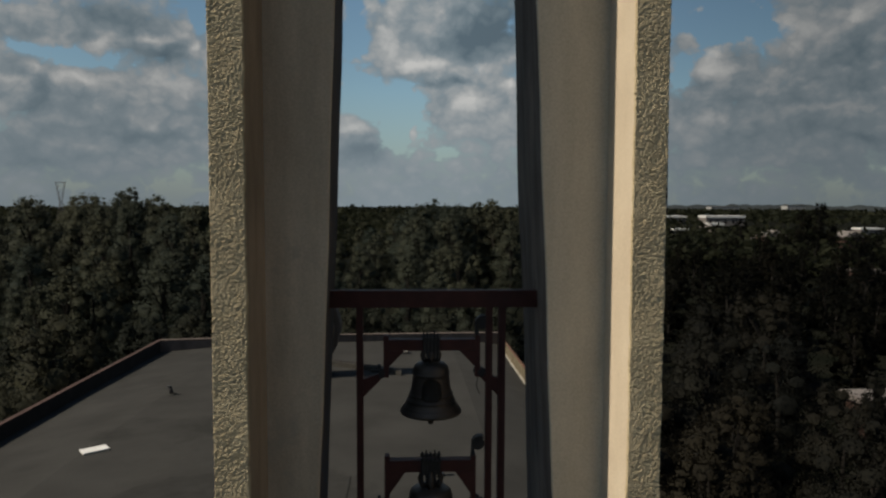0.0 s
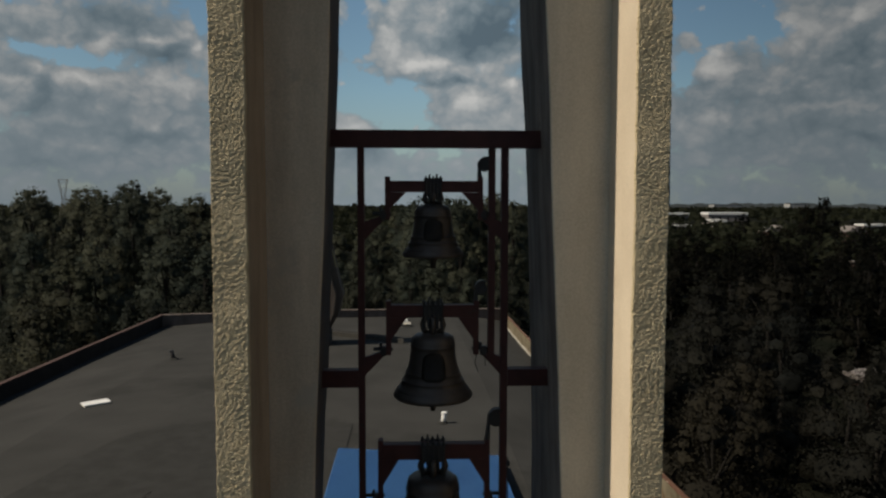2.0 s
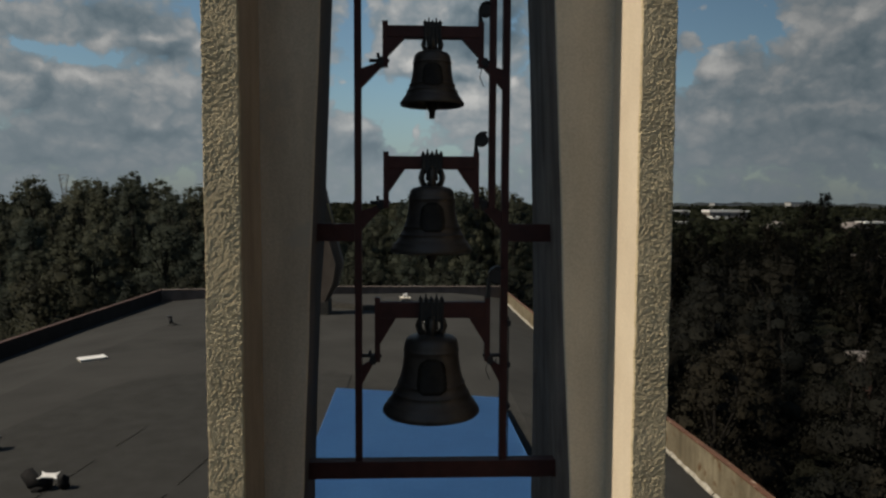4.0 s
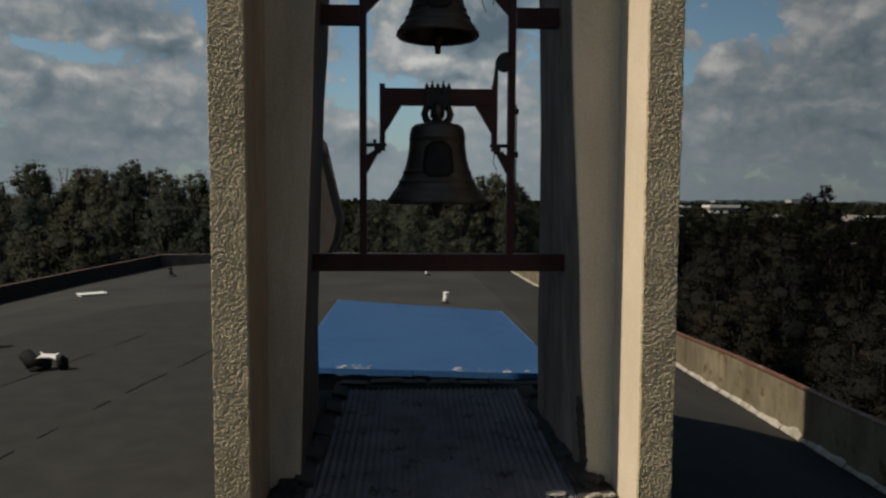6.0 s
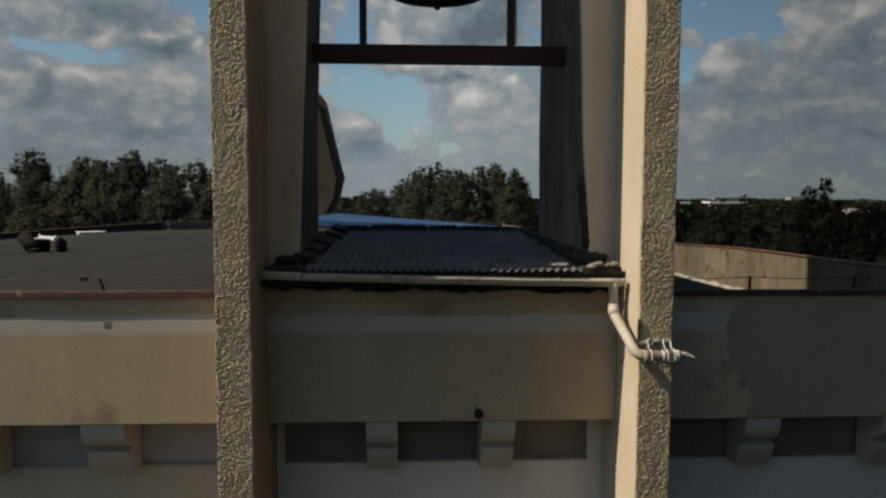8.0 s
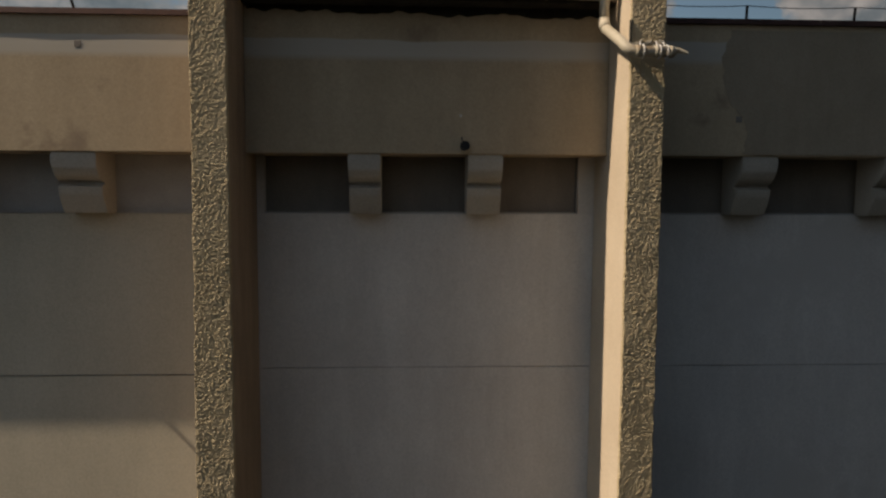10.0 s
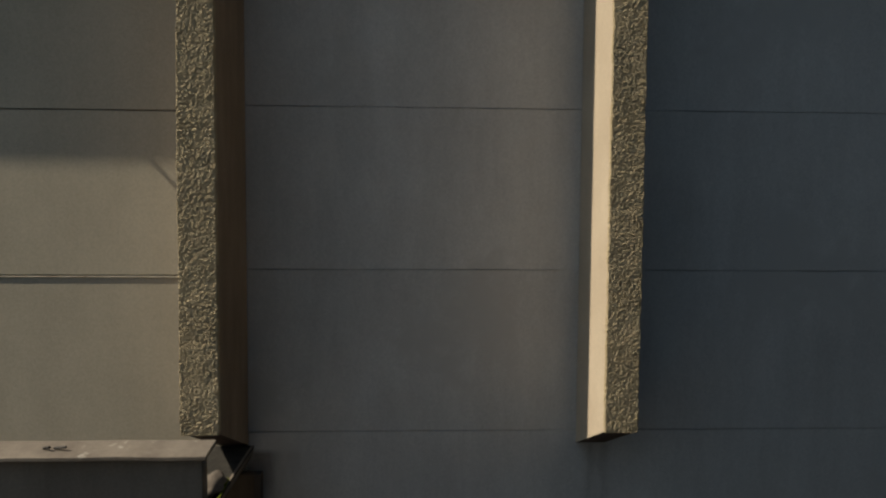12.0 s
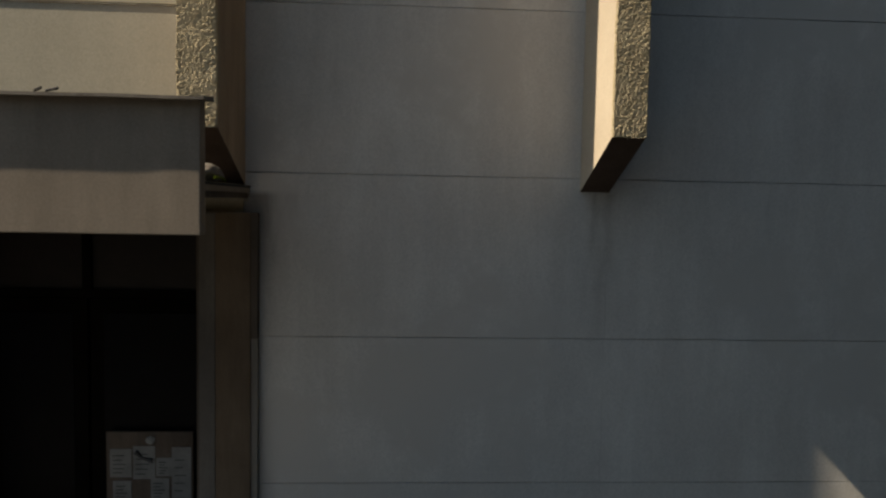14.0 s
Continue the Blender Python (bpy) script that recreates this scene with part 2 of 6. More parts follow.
CORBEL = material("corbel_render", ((0.395, 0.365, 0.308), (0.46, 0.425, 0.357)), 2.0, 0.9, 50, 0.2)
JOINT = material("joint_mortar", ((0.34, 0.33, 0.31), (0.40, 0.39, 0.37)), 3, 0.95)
PATCH = material("patched_render", ((0.315, 0.258, 0.185), (0.365, 0.30, 0.218)), 1.4, 0.92, 50, 0.2, streak=0.2)
COPING = material("red_painted_flashing", ((0.074, 0.034, 0.019), (0.122, 0.059, 0.033)), 4, 0.6, 40, 0.2, spots=(7, 0.60, (0.34, 0.25, 0.18)))
FLASHING = material("dark_red_flashing", ((0.050, 0.024, 0.019), (0.088, 0.043, 0.034)), 4, 0.7, 40, 0.2, spots=(7, 0.62, (0.24, 0.18, 0.13)))
ROOFING = material("bitumen_felt", ((0.0300, 0.0295, 0.0278), (0.0402, 0.0395, 0.0372)), 0.35, 0.95, 30, 0.3, spec=0.04, spots=(0.12, 0.56, (0.025, 0.0248, 0.0232)))
SEAM = material("felt_seam", ((0.0262, 0.0258, 0.0242), (0.0325, 0.0322, 0.0305)), 2, 0.95, spec=0.04)
PARAPET = material("parapet_concrete", ((0.115, 0.097, 0.066), (0.185, 0.158, 0.108)), 1.1, 0.95, 25, 0.5, spec=0.05, streak=0.5, spots=(2.6, 0.57, (0.085, 0.054, 0.030)))
FILLET = material("pale_mortar_fillet", ((0.20, 0.18, 0.14), (0.33, 0.31, 0.27)), 5, 0.95, 30, 0.6, spots=(6, 0.58, (0.13, 0.105, 0.075)))
SHEET = material("weathered_corrugated_sheet", ((0.145, 0.138, 0.150), (0.235, 0.225, 0.242)), 2.2, 0.6, 60, 0.2, spots=(3.5, 0.58, (0.055, 0.05, 0.052)))
BLUE = material("blue_painted_metal", ((0.037, 0.113, 0.283), (0.046, 0.136, 0.322)), 0.7, 0.45, 20, 0.1, spots=(9, 0.70, (0.20, 0.28, 0.42)))
FLAKED = material("flaked_paint", ((0.55, 0.50, 0.40), (0.42, 0.40, 0.36)), 9, 0.9)
TAR = material("tar_and_moss", ((0.022, 0.021, 0.019), (0.045, 0.042, 0.036)), 6, 0.9, 25, 0.8, dist=0.03)
PVC = material("cream_plastic", ((0.40, 0.36, 0.28), (0.47, 0.43, 0.34)), 3, 0.5, 30, 0.05, spots=(3.2, 0.58, (0.25, 0.19, 0.12)))
RUST = material("red_oxide_steel", ((0.040, 0.013, 0.011), (0.060, 0.020, 0.016)), 5, 0.6, 50, 0.2, spots=(8, 0.62, (0.035, 0.02, 0.015)))
BRONZE = material("dark_bronze", ((0.050, 0.042, 0.036), (0.076, 0.064, 0.055)), 4, 0.5, 60, 0.1, metal=0.5, spots=(6, 0.62, (0.05, 0.06, 0.05)))
RELIEF = material("blackened_relief", ((0.022, 0.020, 0.018), (0.035, 0.03, 0.025)), 8, 0.6, 40, 0.4)
BLACK = material("black_iron", ((0.018, 0.017, 0.017), (0.03, 0.028, 0.027)), 6, 0.6)
WHITE = material("white_sheet_metal", ((0.52, 0.51, 0.49), (0.62, 0.61, 0.585)), 4, 0.6, spots=(6, 0.64, (0.4, 0.36, 0.3)))
CANOPY = material("canopy_render", ((0.225, 0.187, 0.148), (0.27, 0.227, 0.18)), 1.1, 0.9, 45, 0.2, streak=0.3)
# JAMB: shade under the canopy put into the plaster colour
JAMB = material("canopy_shaded_plaster", ((0.095, 0.075, 0.060), (0.14, 0.112, 0.09)), 1.2, 0.9, streak=0.5)
JAMB_GREY = material("grey_jamb_plaster", ((0.135, 0.122, 0.108), (0.19, 0.172, 0.152)), 1.2, 0.9, streak=0.5)
JAMB_BROWN = material("brown_jamb_plaster", ((0.135, 0.098, 0.066), (0.185, 0.138, 0.095)), 1.2, 0.9, streak=0.55)
CAPPING = material("worn_sheet_capping", ((0.14, 0.12, 0.10), (0.20, 0.175, 0.145)), 5, 0.7, 30, 0.2, spots=(9, 0.62, (0.33, 0.31, 0.27)))
PAVING = material("light_bounce_paving", ((0.17, 0.164, 0.154), (0.22, 0.213, 0.20)), 1.5, 0.9, 30, 0.3)
# near-black felt colour that carries the left parapet's shade
SHADE_FELT = material("shade_toned_felt", ((0.014, 0.0115, 0.0105), (0.023, 0.019, 0.017)), 1.5, 0.95, 30, 0.3, streak=0.3)
BACK_FELT = material("brown_felt", ((0.085, 0.066, 0.057), (0.125, 0.098, 0.085)), 1.5, 0.9, 30, 0.3, streak=0.3)
DULL_COPING = material("dull_red_coping", ((0.045, 0.026, 0.022), (0.075, 0.045, 0.038)), 3, 0.9, 30, 0.2)
# DOOR: near black, holding the deep shade under the canopy
DOOR = material("canopy_shaded_door", ((0.004, 0.0035, 0.003), (0.007, 0.006, 0.005)), 3, 0.9, 40, 0.1, spec=0.02)
FANLIGHT = material("brown_fanlight", ((0.015, 0.0115, 0.010), (0.021, 0.016, 0.014)), 2, 0.5, 20, 0.05)
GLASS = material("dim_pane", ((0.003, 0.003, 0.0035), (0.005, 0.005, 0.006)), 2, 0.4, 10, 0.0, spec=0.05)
PAPER = material("paper_notice", ((0.17, 0.17, 0.163), (0.225, 0.225, 0.215)), 6, 0.9)
INK = material("printed_bar", ((0.05, 0.05, 0.05), (0.08, 0.08, 0.08)), 6, 0.9)
TURRET = material("turret_render", ((0.085, 0.066, 0.052), (0.115, 0.092, 0.074)), 1.2, 0.9, streak=0.3)
YELLOW = material("ochre_edge", ((0.26, 0.20, 0.09), (0.31, 0.25, 0.12)), 3, 0.8)
BARK = material("bark", ((0.006, 0.005, 0.004), (0.011, 0.009, 0.007)), 6, 0.95, 30, 0.6)
GROUND = material("rough_grass", ((0.005, 0.006, 0.004), (0.010, 0.010, 0.007)), 0.15, 0.95, 4, 0.3, spec=0.02)
BRICKRED = material("red_brick_far", ((0.038, 0.021, 0.017), (0.055, 0.031, 0.025)), 1, 0.9)
FARWALL = material("pale_far_wall", ((0.22, 0.22, 0.22), (0.30, 0.30, 0.29)), 0.3, 0.8)
FARROOF = material("far_roof", ((0.10, 0.085, 0.08), (0.16, 0.145, 0.135)), 0.3, 0.8)


def cornice_material():
    """Cream render with a pale repainted strip that has a ragged upper edge, and rusty run-off stains."""
    m = material("cornice_render", ((0.41, 0.325, 0.218), (0.47, 0.376, 0.254)), 0.8, 0.9, 50, 0.2, streak=0.15, spots=(0.9, 0.60, (0.28, 0.215, 0.15)))
    nt = m.node_tree
    N, L = nt.nodes.new, nt.links.new
    b = nt.nodes["Principled BSDF"]
    base = b.inputs["Base Color"].links[0].from_socket
    co = N("ShaderNodeTexCoord").outputs["Object"]
    sep = N("ShaderNodeSeparateXYZ")
    L(co, sep.inputs[0])
    n = N("ShaderNodeTexNoise")
    n.inputs["Scale"].default_value, n.inputs["Detail"].default_value = 0.9, 3.0
    L(co, n.inputs[0])

    def calc(op, a, c):
        x = N("ShaderNodeMath")
        x.operation, x.use_clamp = op, op == "MULTIPLY"
        for slot, v in zip(x.inputs, (a, c)):
            if isinstance(v, float):
                slot.default_value = v
            else:
                L(v, slot)
        return x.outputs[0]

    shift = calc("MULTIPLY_ADD", n.outputs[0], 0.12)
    shift.node.inputs[2].default_value = -0.06
    z = calc("ADD", sep.outputs[2], shift)
    top = N("ShaderNodeMapRange")
    top.inputs["From Min"].default_value, top.inputs["From Max"].default_value = 6.33, 6.315
    L(z, top.inputs[0])
    low = N("ShaderNodeMapRange")
    low.inputs["From Min"].default_value, low.inputs["From Max"].default_value = 6.12, 6.18
    L(sep.outputs[2], low.inputs[0])
    mix = N("ShaderNodeMixRGB")
    L(calc("MULTIPLY", calc("MULTIPLY", top.outputs[0], low.outputs[0]), 0.92), mix.inputs[0])
    L(base, mix.inputs[1])
    mix.inputs[2].default_value = (0.46, 0.43, 0.37, 1)
    L(mix.outputs[0], b.inputs["Base Color"])
    return m


CORNICE = cornice_material()


def stain(m, x, top, low, half, dark):
    """A damp stain that runs down the wall from under a pilaster's foot."""
    nt = m.node_tree
    N, L = nt.nodes.new, nt.links.new
    b = nt.nodes["Principled BSDF"]
    base = b.inputs["Base Color"].links[0].from_socket
    co = N("ShaderNodeTexCoord").outputs["Object"]
    n = N("ShaderNodeTexNoise")
    n.inputs["Scale"].default_value, n.inputs["Detail"].default_value = 2.2, 6.0
    stretch = N("ShaderNodeMapping")
    stretch.inputs["Scale"].default_value = (3.0, 1.0, 0.7)
    L(co, stretch.inputs[0])
    L(stretch.outputs[0], n.inputs[0])
    sep = N("ShaderNodeSeparateXYZ")
    L(co, sep.inputs[0])

    def calc(op, *values):
        k = N("ShaderNodeMath")
        k.operation = op
        for slot, v in zip(k.inputs, values):
            if isinstance(v, float):
                slot.default_value = v
            else:
                L(v, slot)
        return k.outputs[0]

    u = calc("MULTIPLY_ADD", calc("ADD", sep.outputs[0], calc("MULTIPLY_ADD", n.outputs[0], 0.5, -0.25)), 1 / half, -x / half)
    across = calc("POWER", 0.37, calc("MULTIPLY", u, u))
    down = N("ShaderNodeMapRange")
    down.inputs["From Min"].default_value, down.inputs["From Max"].default_value = low, top
    L(sep.outputs[2], down.inputs[0])
    under = N("ShaderNodeMapRange")
    under.inputs["From Min"].default_value, under.inputs["From Max"].default_value = top + 0.03, top - 0.03
    L(sep.outputs[2], under.inputs[0])
    mix = N("ShaderNodeMixRGB")
    mix.blend_type = "MULTIPLY"
    L(calc("MULTIPLY", calc("MULTIPLY", across, down.outputs[0]), under.outputs[0]), mix.inputs[0])
    L(base, mix.inputs[1])
    mix.inputs[2].default_value = (*dark, 1)
    L(mix.outputs[0], b.inputs["Base Color"])


stain(WALL, 1.97, -0.33, -2.3, 0.12, (0.72, 0.70, 0.68))
stain(WALL, -1.62, -0.40, -1.9, 0.26, (0.40, 0.37, 0.35))


def leaf_material(name, dark, pale):
    m = bpy.data.materials.new(name)
    m.use_nodes = True
    nt = m.node_tree
    N, L = nt.nodes.new, nt.links.new
    b = nt.nodes["Principled BSDF"]
    b.inputs["Roughness"].default_value = 0.65
    b.inputs["Specular IOR Level"].default_value = 0.04
    isl = N("ShaderNodeNewGeometry").outputs["Random Per Island"]
    info = N("ShaderNodeObjectInfo").outputs["Random"]
    a, c = N("ShaderNodeMixRGB"), N("ShaderNodeMixRGB")
    L(isl, a.inputs[0])
    a.inputs[1].default_value, a.inputs[2].default_value = (*dark, 1), (*pale, 1)
    c.blend_type = "MULTIPLY"
    c.inputs[0].default_value = 1.0
    r = N("ShaderNodeValToRGB")
    r.color_ramp.elements[0].color, r.color_ramp.elements[1].color = (0.65, 0.7, 0.7, 1), (1.25, 1.1, 0.9, 1)
    L(info, r.inputs[0])
    L(a.outputs[0], c.inputs[1])
    L(r.outputs[0], c.inputs[2])
    L(c.outputs[0], b.inputs["Base Color"])
    thin, blend = N("ShaderNodeBsdfTranslucent"), N("ShaderNodeMixShader")
    L(c.outputs[0], thin.inputs[0])
    blend.inputs[0].default_value = 0.42
    L(b.outputs[0], blend.inputs[1])
    L(thin.outputs[0], blend.inputs[2])
    L(blend.outputs[0], [n for n in nt.nodes if n.type == "OUTPUT_MATERIAL"][0].inputs[0])
    return m


# LEAF_DARK, LEAF_DIM, LEAF_MID: cloud shadow and low shade put into LEAF's colour
LEAF_DARK = leaf_material("cloud_shaded_leaves", (0.0138, 0.0142, 0.0132), (0.0182, 0.0185, 0.0160))
LEAF_DIM = leaf_material("deep_cloud_shade_leaves", (0.0034, 0.0037, 0.0030), (0.0047, 0.0051, 0.0038))
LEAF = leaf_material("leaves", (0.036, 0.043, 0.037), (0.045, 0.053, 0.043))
LEAF_MID = leaf_material("shade_toned_leaves", (0.0225, 0.026, 0.0228), (0.030, 0.0345, 0.0285))
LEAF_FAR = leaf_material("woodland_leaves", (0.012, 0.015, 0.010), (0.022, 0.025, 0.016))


# ---------------------------------------------------------------- mesh helpers
def put(name, bm, mat, parent=None, smooth=False):
    me = bpy.data.meshes.new(name)
    bmesh.ops.recalc_face_normals(bm, faces=bm.faces)
    bm.to_mesh(me)
    bm.free()
    for p in me.polygons:
        p.use_smooth = smooth
    me.materials.append(mat)
    ob = new(name, me)
    if parent:
        ob.parent = parent
    return ob


def part(name, bm, mat, parent, label="", smooth=False):
    ob = put(name, bm, mat, parent, smooth)
    if parent and parent.type == "EMPTY":
        ob.matrix_parent_inverse = Matrix.Translation(-Vector(parent.location))
    return tagged(ob, label)


def thing(name, at, label, category, group="", kind=""):
    ob = new(name)
    ob.empty_display_size = 0.2
    ob.location = at
    return tagged(ob, label, category, group, kind)


def box(bm, x0, x1, y0, y1, z0, z1, bevel=0.0):
    v = [bm.verts.new((x, y, z)) for z in (z0, z1) for y in (y0, y1) for x in (x0, x1)]
    fs = [bm.faces.new([v[i] for i in q]) for q in ((0, 2, 3, 1), (4, 5, 7, 6), (0, 1, 5, 4), (2, 6, 7, 3), (0, 4, 6, 2), (1, 3, 7, 5))]
    if bevel:
        es = list({e for f in fs for e in f.edges})
        bmesh.ops.bevel(bm, geom=es, offset=bevel, segments=2, affect="EDGES", profile=0.5)
    return bm


def boxed(*a, bevel=0.0):
    return box(bmesh.new(), *a, bevel=bevel)


def prism(bm, outline, axis, a, b, bevel=0.0):
    """An outline in the two other axes, drawn out along axis from a to b."""
    def place(p, d):
        q = list(p)
        q.insert("xyz".index(axis), d)
        return q
    lo = [bm.verts.new(place(p, a)) for p in outline]
    hi = [bm.verts.new(place(p, b)) for p in outline]
    n = len(outline)
    fs = [bm.faces.new(lo[::-1]), bm.faces.new(hi)]
    fs += [bm.faces.new((lo[i], lo[(i + 1) % n], hi[(i + 1) % n], hi[i])) for i in range(n)]
    if bevel:
        bmesh.ops.bevel(bm, geom=list({e for f in fs for e in f.edges}), offset=bevel, segments=2, affect="EDGES")
    return bm


def lathe(bm, profile, centre, seg=40):
    rings = []
    for r, z in profile:
        if r < 1e-5:
            rings.append([bm.verts.new((centre[0], centre[1], z))])
        else:
            rings.append([bm.verts.new((centre[0] + r * math.cos(2 * math.pi * k / seg), centre[1] + r * math.sin(2 * math.pi * k / seg), z)) for k in range(seg)])
    for a, b in zip(rings, rings[1:]):
        for k in range(seg):
            q = [a[k % len(a)], a[(k + 1) % len(a)], b[(k + 1) % len(b)], b[k % len(b)]]
            q = list(dict.fromkeys(q))
            if len(q) > 2:
                bm.faces.new(q)
    return bm


def tube(bm, pts, r, seg=10, cap=True):
    pts = [Vector(p) for p in pts]
    rs = r if isinstance(r, (list, tuple)) else [r] * len(pts)
    rings = []
    for i, p in enumerate(pts):
        d = (pts[min(i + 1, len(pts) - 1)] - pts[max(i - 1, 0)]).normalized()
        s = d.orthogonal().normalized() if not rings else (side - side.dot(d) * d).normalized()
        side = s
        u = d.cross(s)
        rings.append([bm.verts.new(p + rs[i] * (math.cos(2 * math.pi * k / seg) * s + math.sin(2 * math.pi * k / seg) * u)) for k in range(seg)])
    for a, b in zip(rings, rings[1:]):
        for k in range(seg):
            bm.faces.new((a[k], a[(k + 1) % seg], b[(k + 1) % seg], b[k]))
    if cap:
        bm.faces.new(rings[0][::-1])
        bm.faces.new(rings[-1])
    return bm


def lump(bm, centre, size, seed, detail=2, rough=0.35):
    res = bmesh.ops.create_icosphere(bm, subdivisions=detail, radius=1.0)
    for v in res["verts"]:
        f = 1 + rough * noise.noise(v.co * 1.7 + Vector((seed * 3.1, seed, 0)))
        v.co = Vector(centre) + Vector((v.co.x * size[0], v.co.y * size[1], v.co.z * size[2])) * f
    return bm


GROUND_Z = -4.25

# ---------------------------------------------------------------- ground and building shell
def table(v, pairs):
    return float(np.interp(v, [p[0] for p in pairs], [p[1] for p in pairs]))


def roof_z(x, y):
    fall = table(y, ((0, 6.45), (5, 6.42), (10, 6.36), (16, 6.29), (22, 6.16), (30, 5.86), (46, 5.12)))
    right = table(x, ((2.6, 0), (3.9, -0.24), (5.0, -0.49), (6.4, -0.90))) * table(y, ((12, 1.0), (32, 0.95), (46, 0.5)))
    left = table(x, ((-17.2, -1.02), (-12, -0.12), (-8, 0))) * table(y, ((20, 1.0), (46, 0.3)))
    return fall + right + left


def land_z(x, y):
    """Level round the church; lowered far off to fit the camera's view."""
    return min(GROUND_Z, 15.25 - 0.016 * math.hypot(x, y))


def build_ground():
    bm = bmesh.new()
    steps = [-3000, -900, -300, -120, -60, -30, -10, 10, 30, 60, 120, 300, 900, 1500, 3000]
    rows = [-300, -100, -40, -10, 10, 40, 80, 140, 220, 400, 800, 1180, 1600, 2300, 3200, 4800]
    grid = [[bm.verts.new((x, y, land_z(x, y) - (0.0 if y < 60 else 0.6 * noise.noise(Vector((x * 0.02, y * 0.02, 0)))))) for x in steps] for y in rows]
    for a, b in zip(grid, grid[1:]):
        for k in range(len(steps) - 1):
            bm.faces.new((a[k], a[k + 1], b[k + 1], b[k]))
    tagged(put("ground", bm, GROUND), "dark rough grass and scrub ground round the church", "ground", kind="structure")


def build_roof():
    bm = bmesh.new()
    xs = [-17.6, -16, -14, -12, -11, -10, -8, -6, -4, -2, 0, 1.5, 2.6, 3.2, 3.9, 4.5, 5.0, 5.7, 6.4]
    ys = [0.70, 1.0, 2, 2.5, 3.5, 5, 7, 9, 12, 16, 20, 23, 26, 30, 34, 38, 42, 46]
    grid = [[bm.verts.new((x, y, roof_z(x, y) + 0.02 * noise.noise(Vector((x * 0.4, y * 0.4, 2))))) for x in xs] for y in ys]
    for a, b in zip(grid, grid[1:]):
        for k in range(len(xs) - 1):
            bm.faces.new((a[k], a[k + 1], b[k + 1], b[k]))
    res = bmesh.ops.extrude_face_region(bm, geom=bm.faces[:])
    for v in [g for g in res["geom"] if isinstance(g, bmesh.types.BMVert)]:
        v.co.z -= 0.18
    roof = tagged(put("roof", bm, ROOFING), "dark grey bitumen felt flat roof with lapped seams", "roof", kind="structure")
    # a darker field of felt with a wandering edge
    bm = bmesh.new()
    cols = np.linspace(-10.3, -2.15, 28)
    lines = []
    for x in cols:
        far = table(x, ((-10.3, 9.5), (-9.7, 12.5), (-9.3, 14.5), (-8.8, 15.6), (-7.8, 16.4), (-6.8, 16.6), (-2.1, 16.2))) + 0.12 * noise.noise(Vector((x * 1.7, 0, 0)))
        lines.append([bm.verts.new((x, y, roof_z(x, y) + 0.028)) for y in np.linspace(0.8, far, 14)])
    for a, b in zip(lines, lines[1:]):
        for k in range(13):
            bm.faces.new((a[k], b[k], b[k + 1], a[k + 1]))
    part("newer_felt", bm, SEAM, roof, "darker field of felt")
    # lapped edges of the felt strips
    for x0 in (-7.9, -5.6):
        bm = bmesh.new()
        pts = [(x0 + 0.02 * math.sin(y) + 0.12 * y, y) for y in np.arange(1.0, 11.0, 0.45)]
        for (xa, ya), (xb, yb) in zip(pts, pts[1:]):
            if noise.noise(Vector((xa * 2, ya * 1.1, 7))) > 0.12:
                continue
            q = [(xa, ya), (xa + 0.035, ya), (xb + 0.035, yb), (xb, yb)]
            bm.faces.new([bm.verts.new((x, y, roof_z(x, y) + 0.036)) for x, y in q])
        bmesh.ops.solidify(bm, geom=bm.faces[:], thickness=0.006)
        part("felt_seam", bm, TAR, roof)
    # raised walls round the roof
    def kerb(name, label, line, thick, high, mats, cap=0.032, lap=0.04):
        ob = thing(name, (*line[0], roof_z(*line[0])), label, "parapet", kind="structure")
        (xa, ya), (xb, yb) = line
        n = 24
        d = Vector((xb - xa, yb - ya, 0)).normalized()
        o = Vector((-d.y, d.x, 0)) * thick
        body, top = bmesh.new(), bmesh.new()
        for bmx, lift0, lift1, grow in ((body, -0.4, 0.0, 0.0), (top, 0.002, cap, lap)):
            prev = None
            for i in range(n + 1):
                f = i / n
                x, y = xa + f * (xb - xa), ya + f * (yb - ya)
                z = high(f)
                jog = 0.012 * noise.noise(Vector((x, y, 5)))
                base = Vector((x, y, 0)) - o.normalized() * (grow - jog)
                away = o + o.normalized() * 2 * grow
                lo = (roof_z(min(max(x, -17.6), 6.4), y) + lift0) if bmx is body else z + lift0
                ring = [bmx.verts.new((base.x, base.y, lo)), bmx.verts.new((base.x + away.x, base.y + away.y, lo)),
                        bmx.verts.new((base.x + away.x, base.y + away.y, z + lift1)), bmx.verts.new((base.x, base.y, z + lift1))]
                if prev:
                    for k in range(4):
                        bmx.faces.new((prev[k], prev[(k + 1) % 4], ring[(k + 1) % 4], ring[k]))
                else:
                    bmx.faces.new(ring)
                prev = ring
            bmx.faces.new(prev[::-1])
        part("parapet_wall", body, mats[0], ob)
        part("coping", top, mats[1], ob, "rust-red coping strip")
        return ob

    right = kerb("parapet_right", "stained cream concrete roof parapet with rust-red coping", ((6.22, 45.0), (6.22, 0.7)), 0.09,
                 lambda f: table(45 - f * 44.3, ((0, 6.58), (5, 6.465), (6.5, 6.465), (8.3, 6.43), (11.1, 6.30), (32, 5.78), (45, 5.50))), (PARAPET, COPING), 0.024, 0.022)
    bm = bmesh.new()
    r2 = random.Random(9)
    y = 0.9
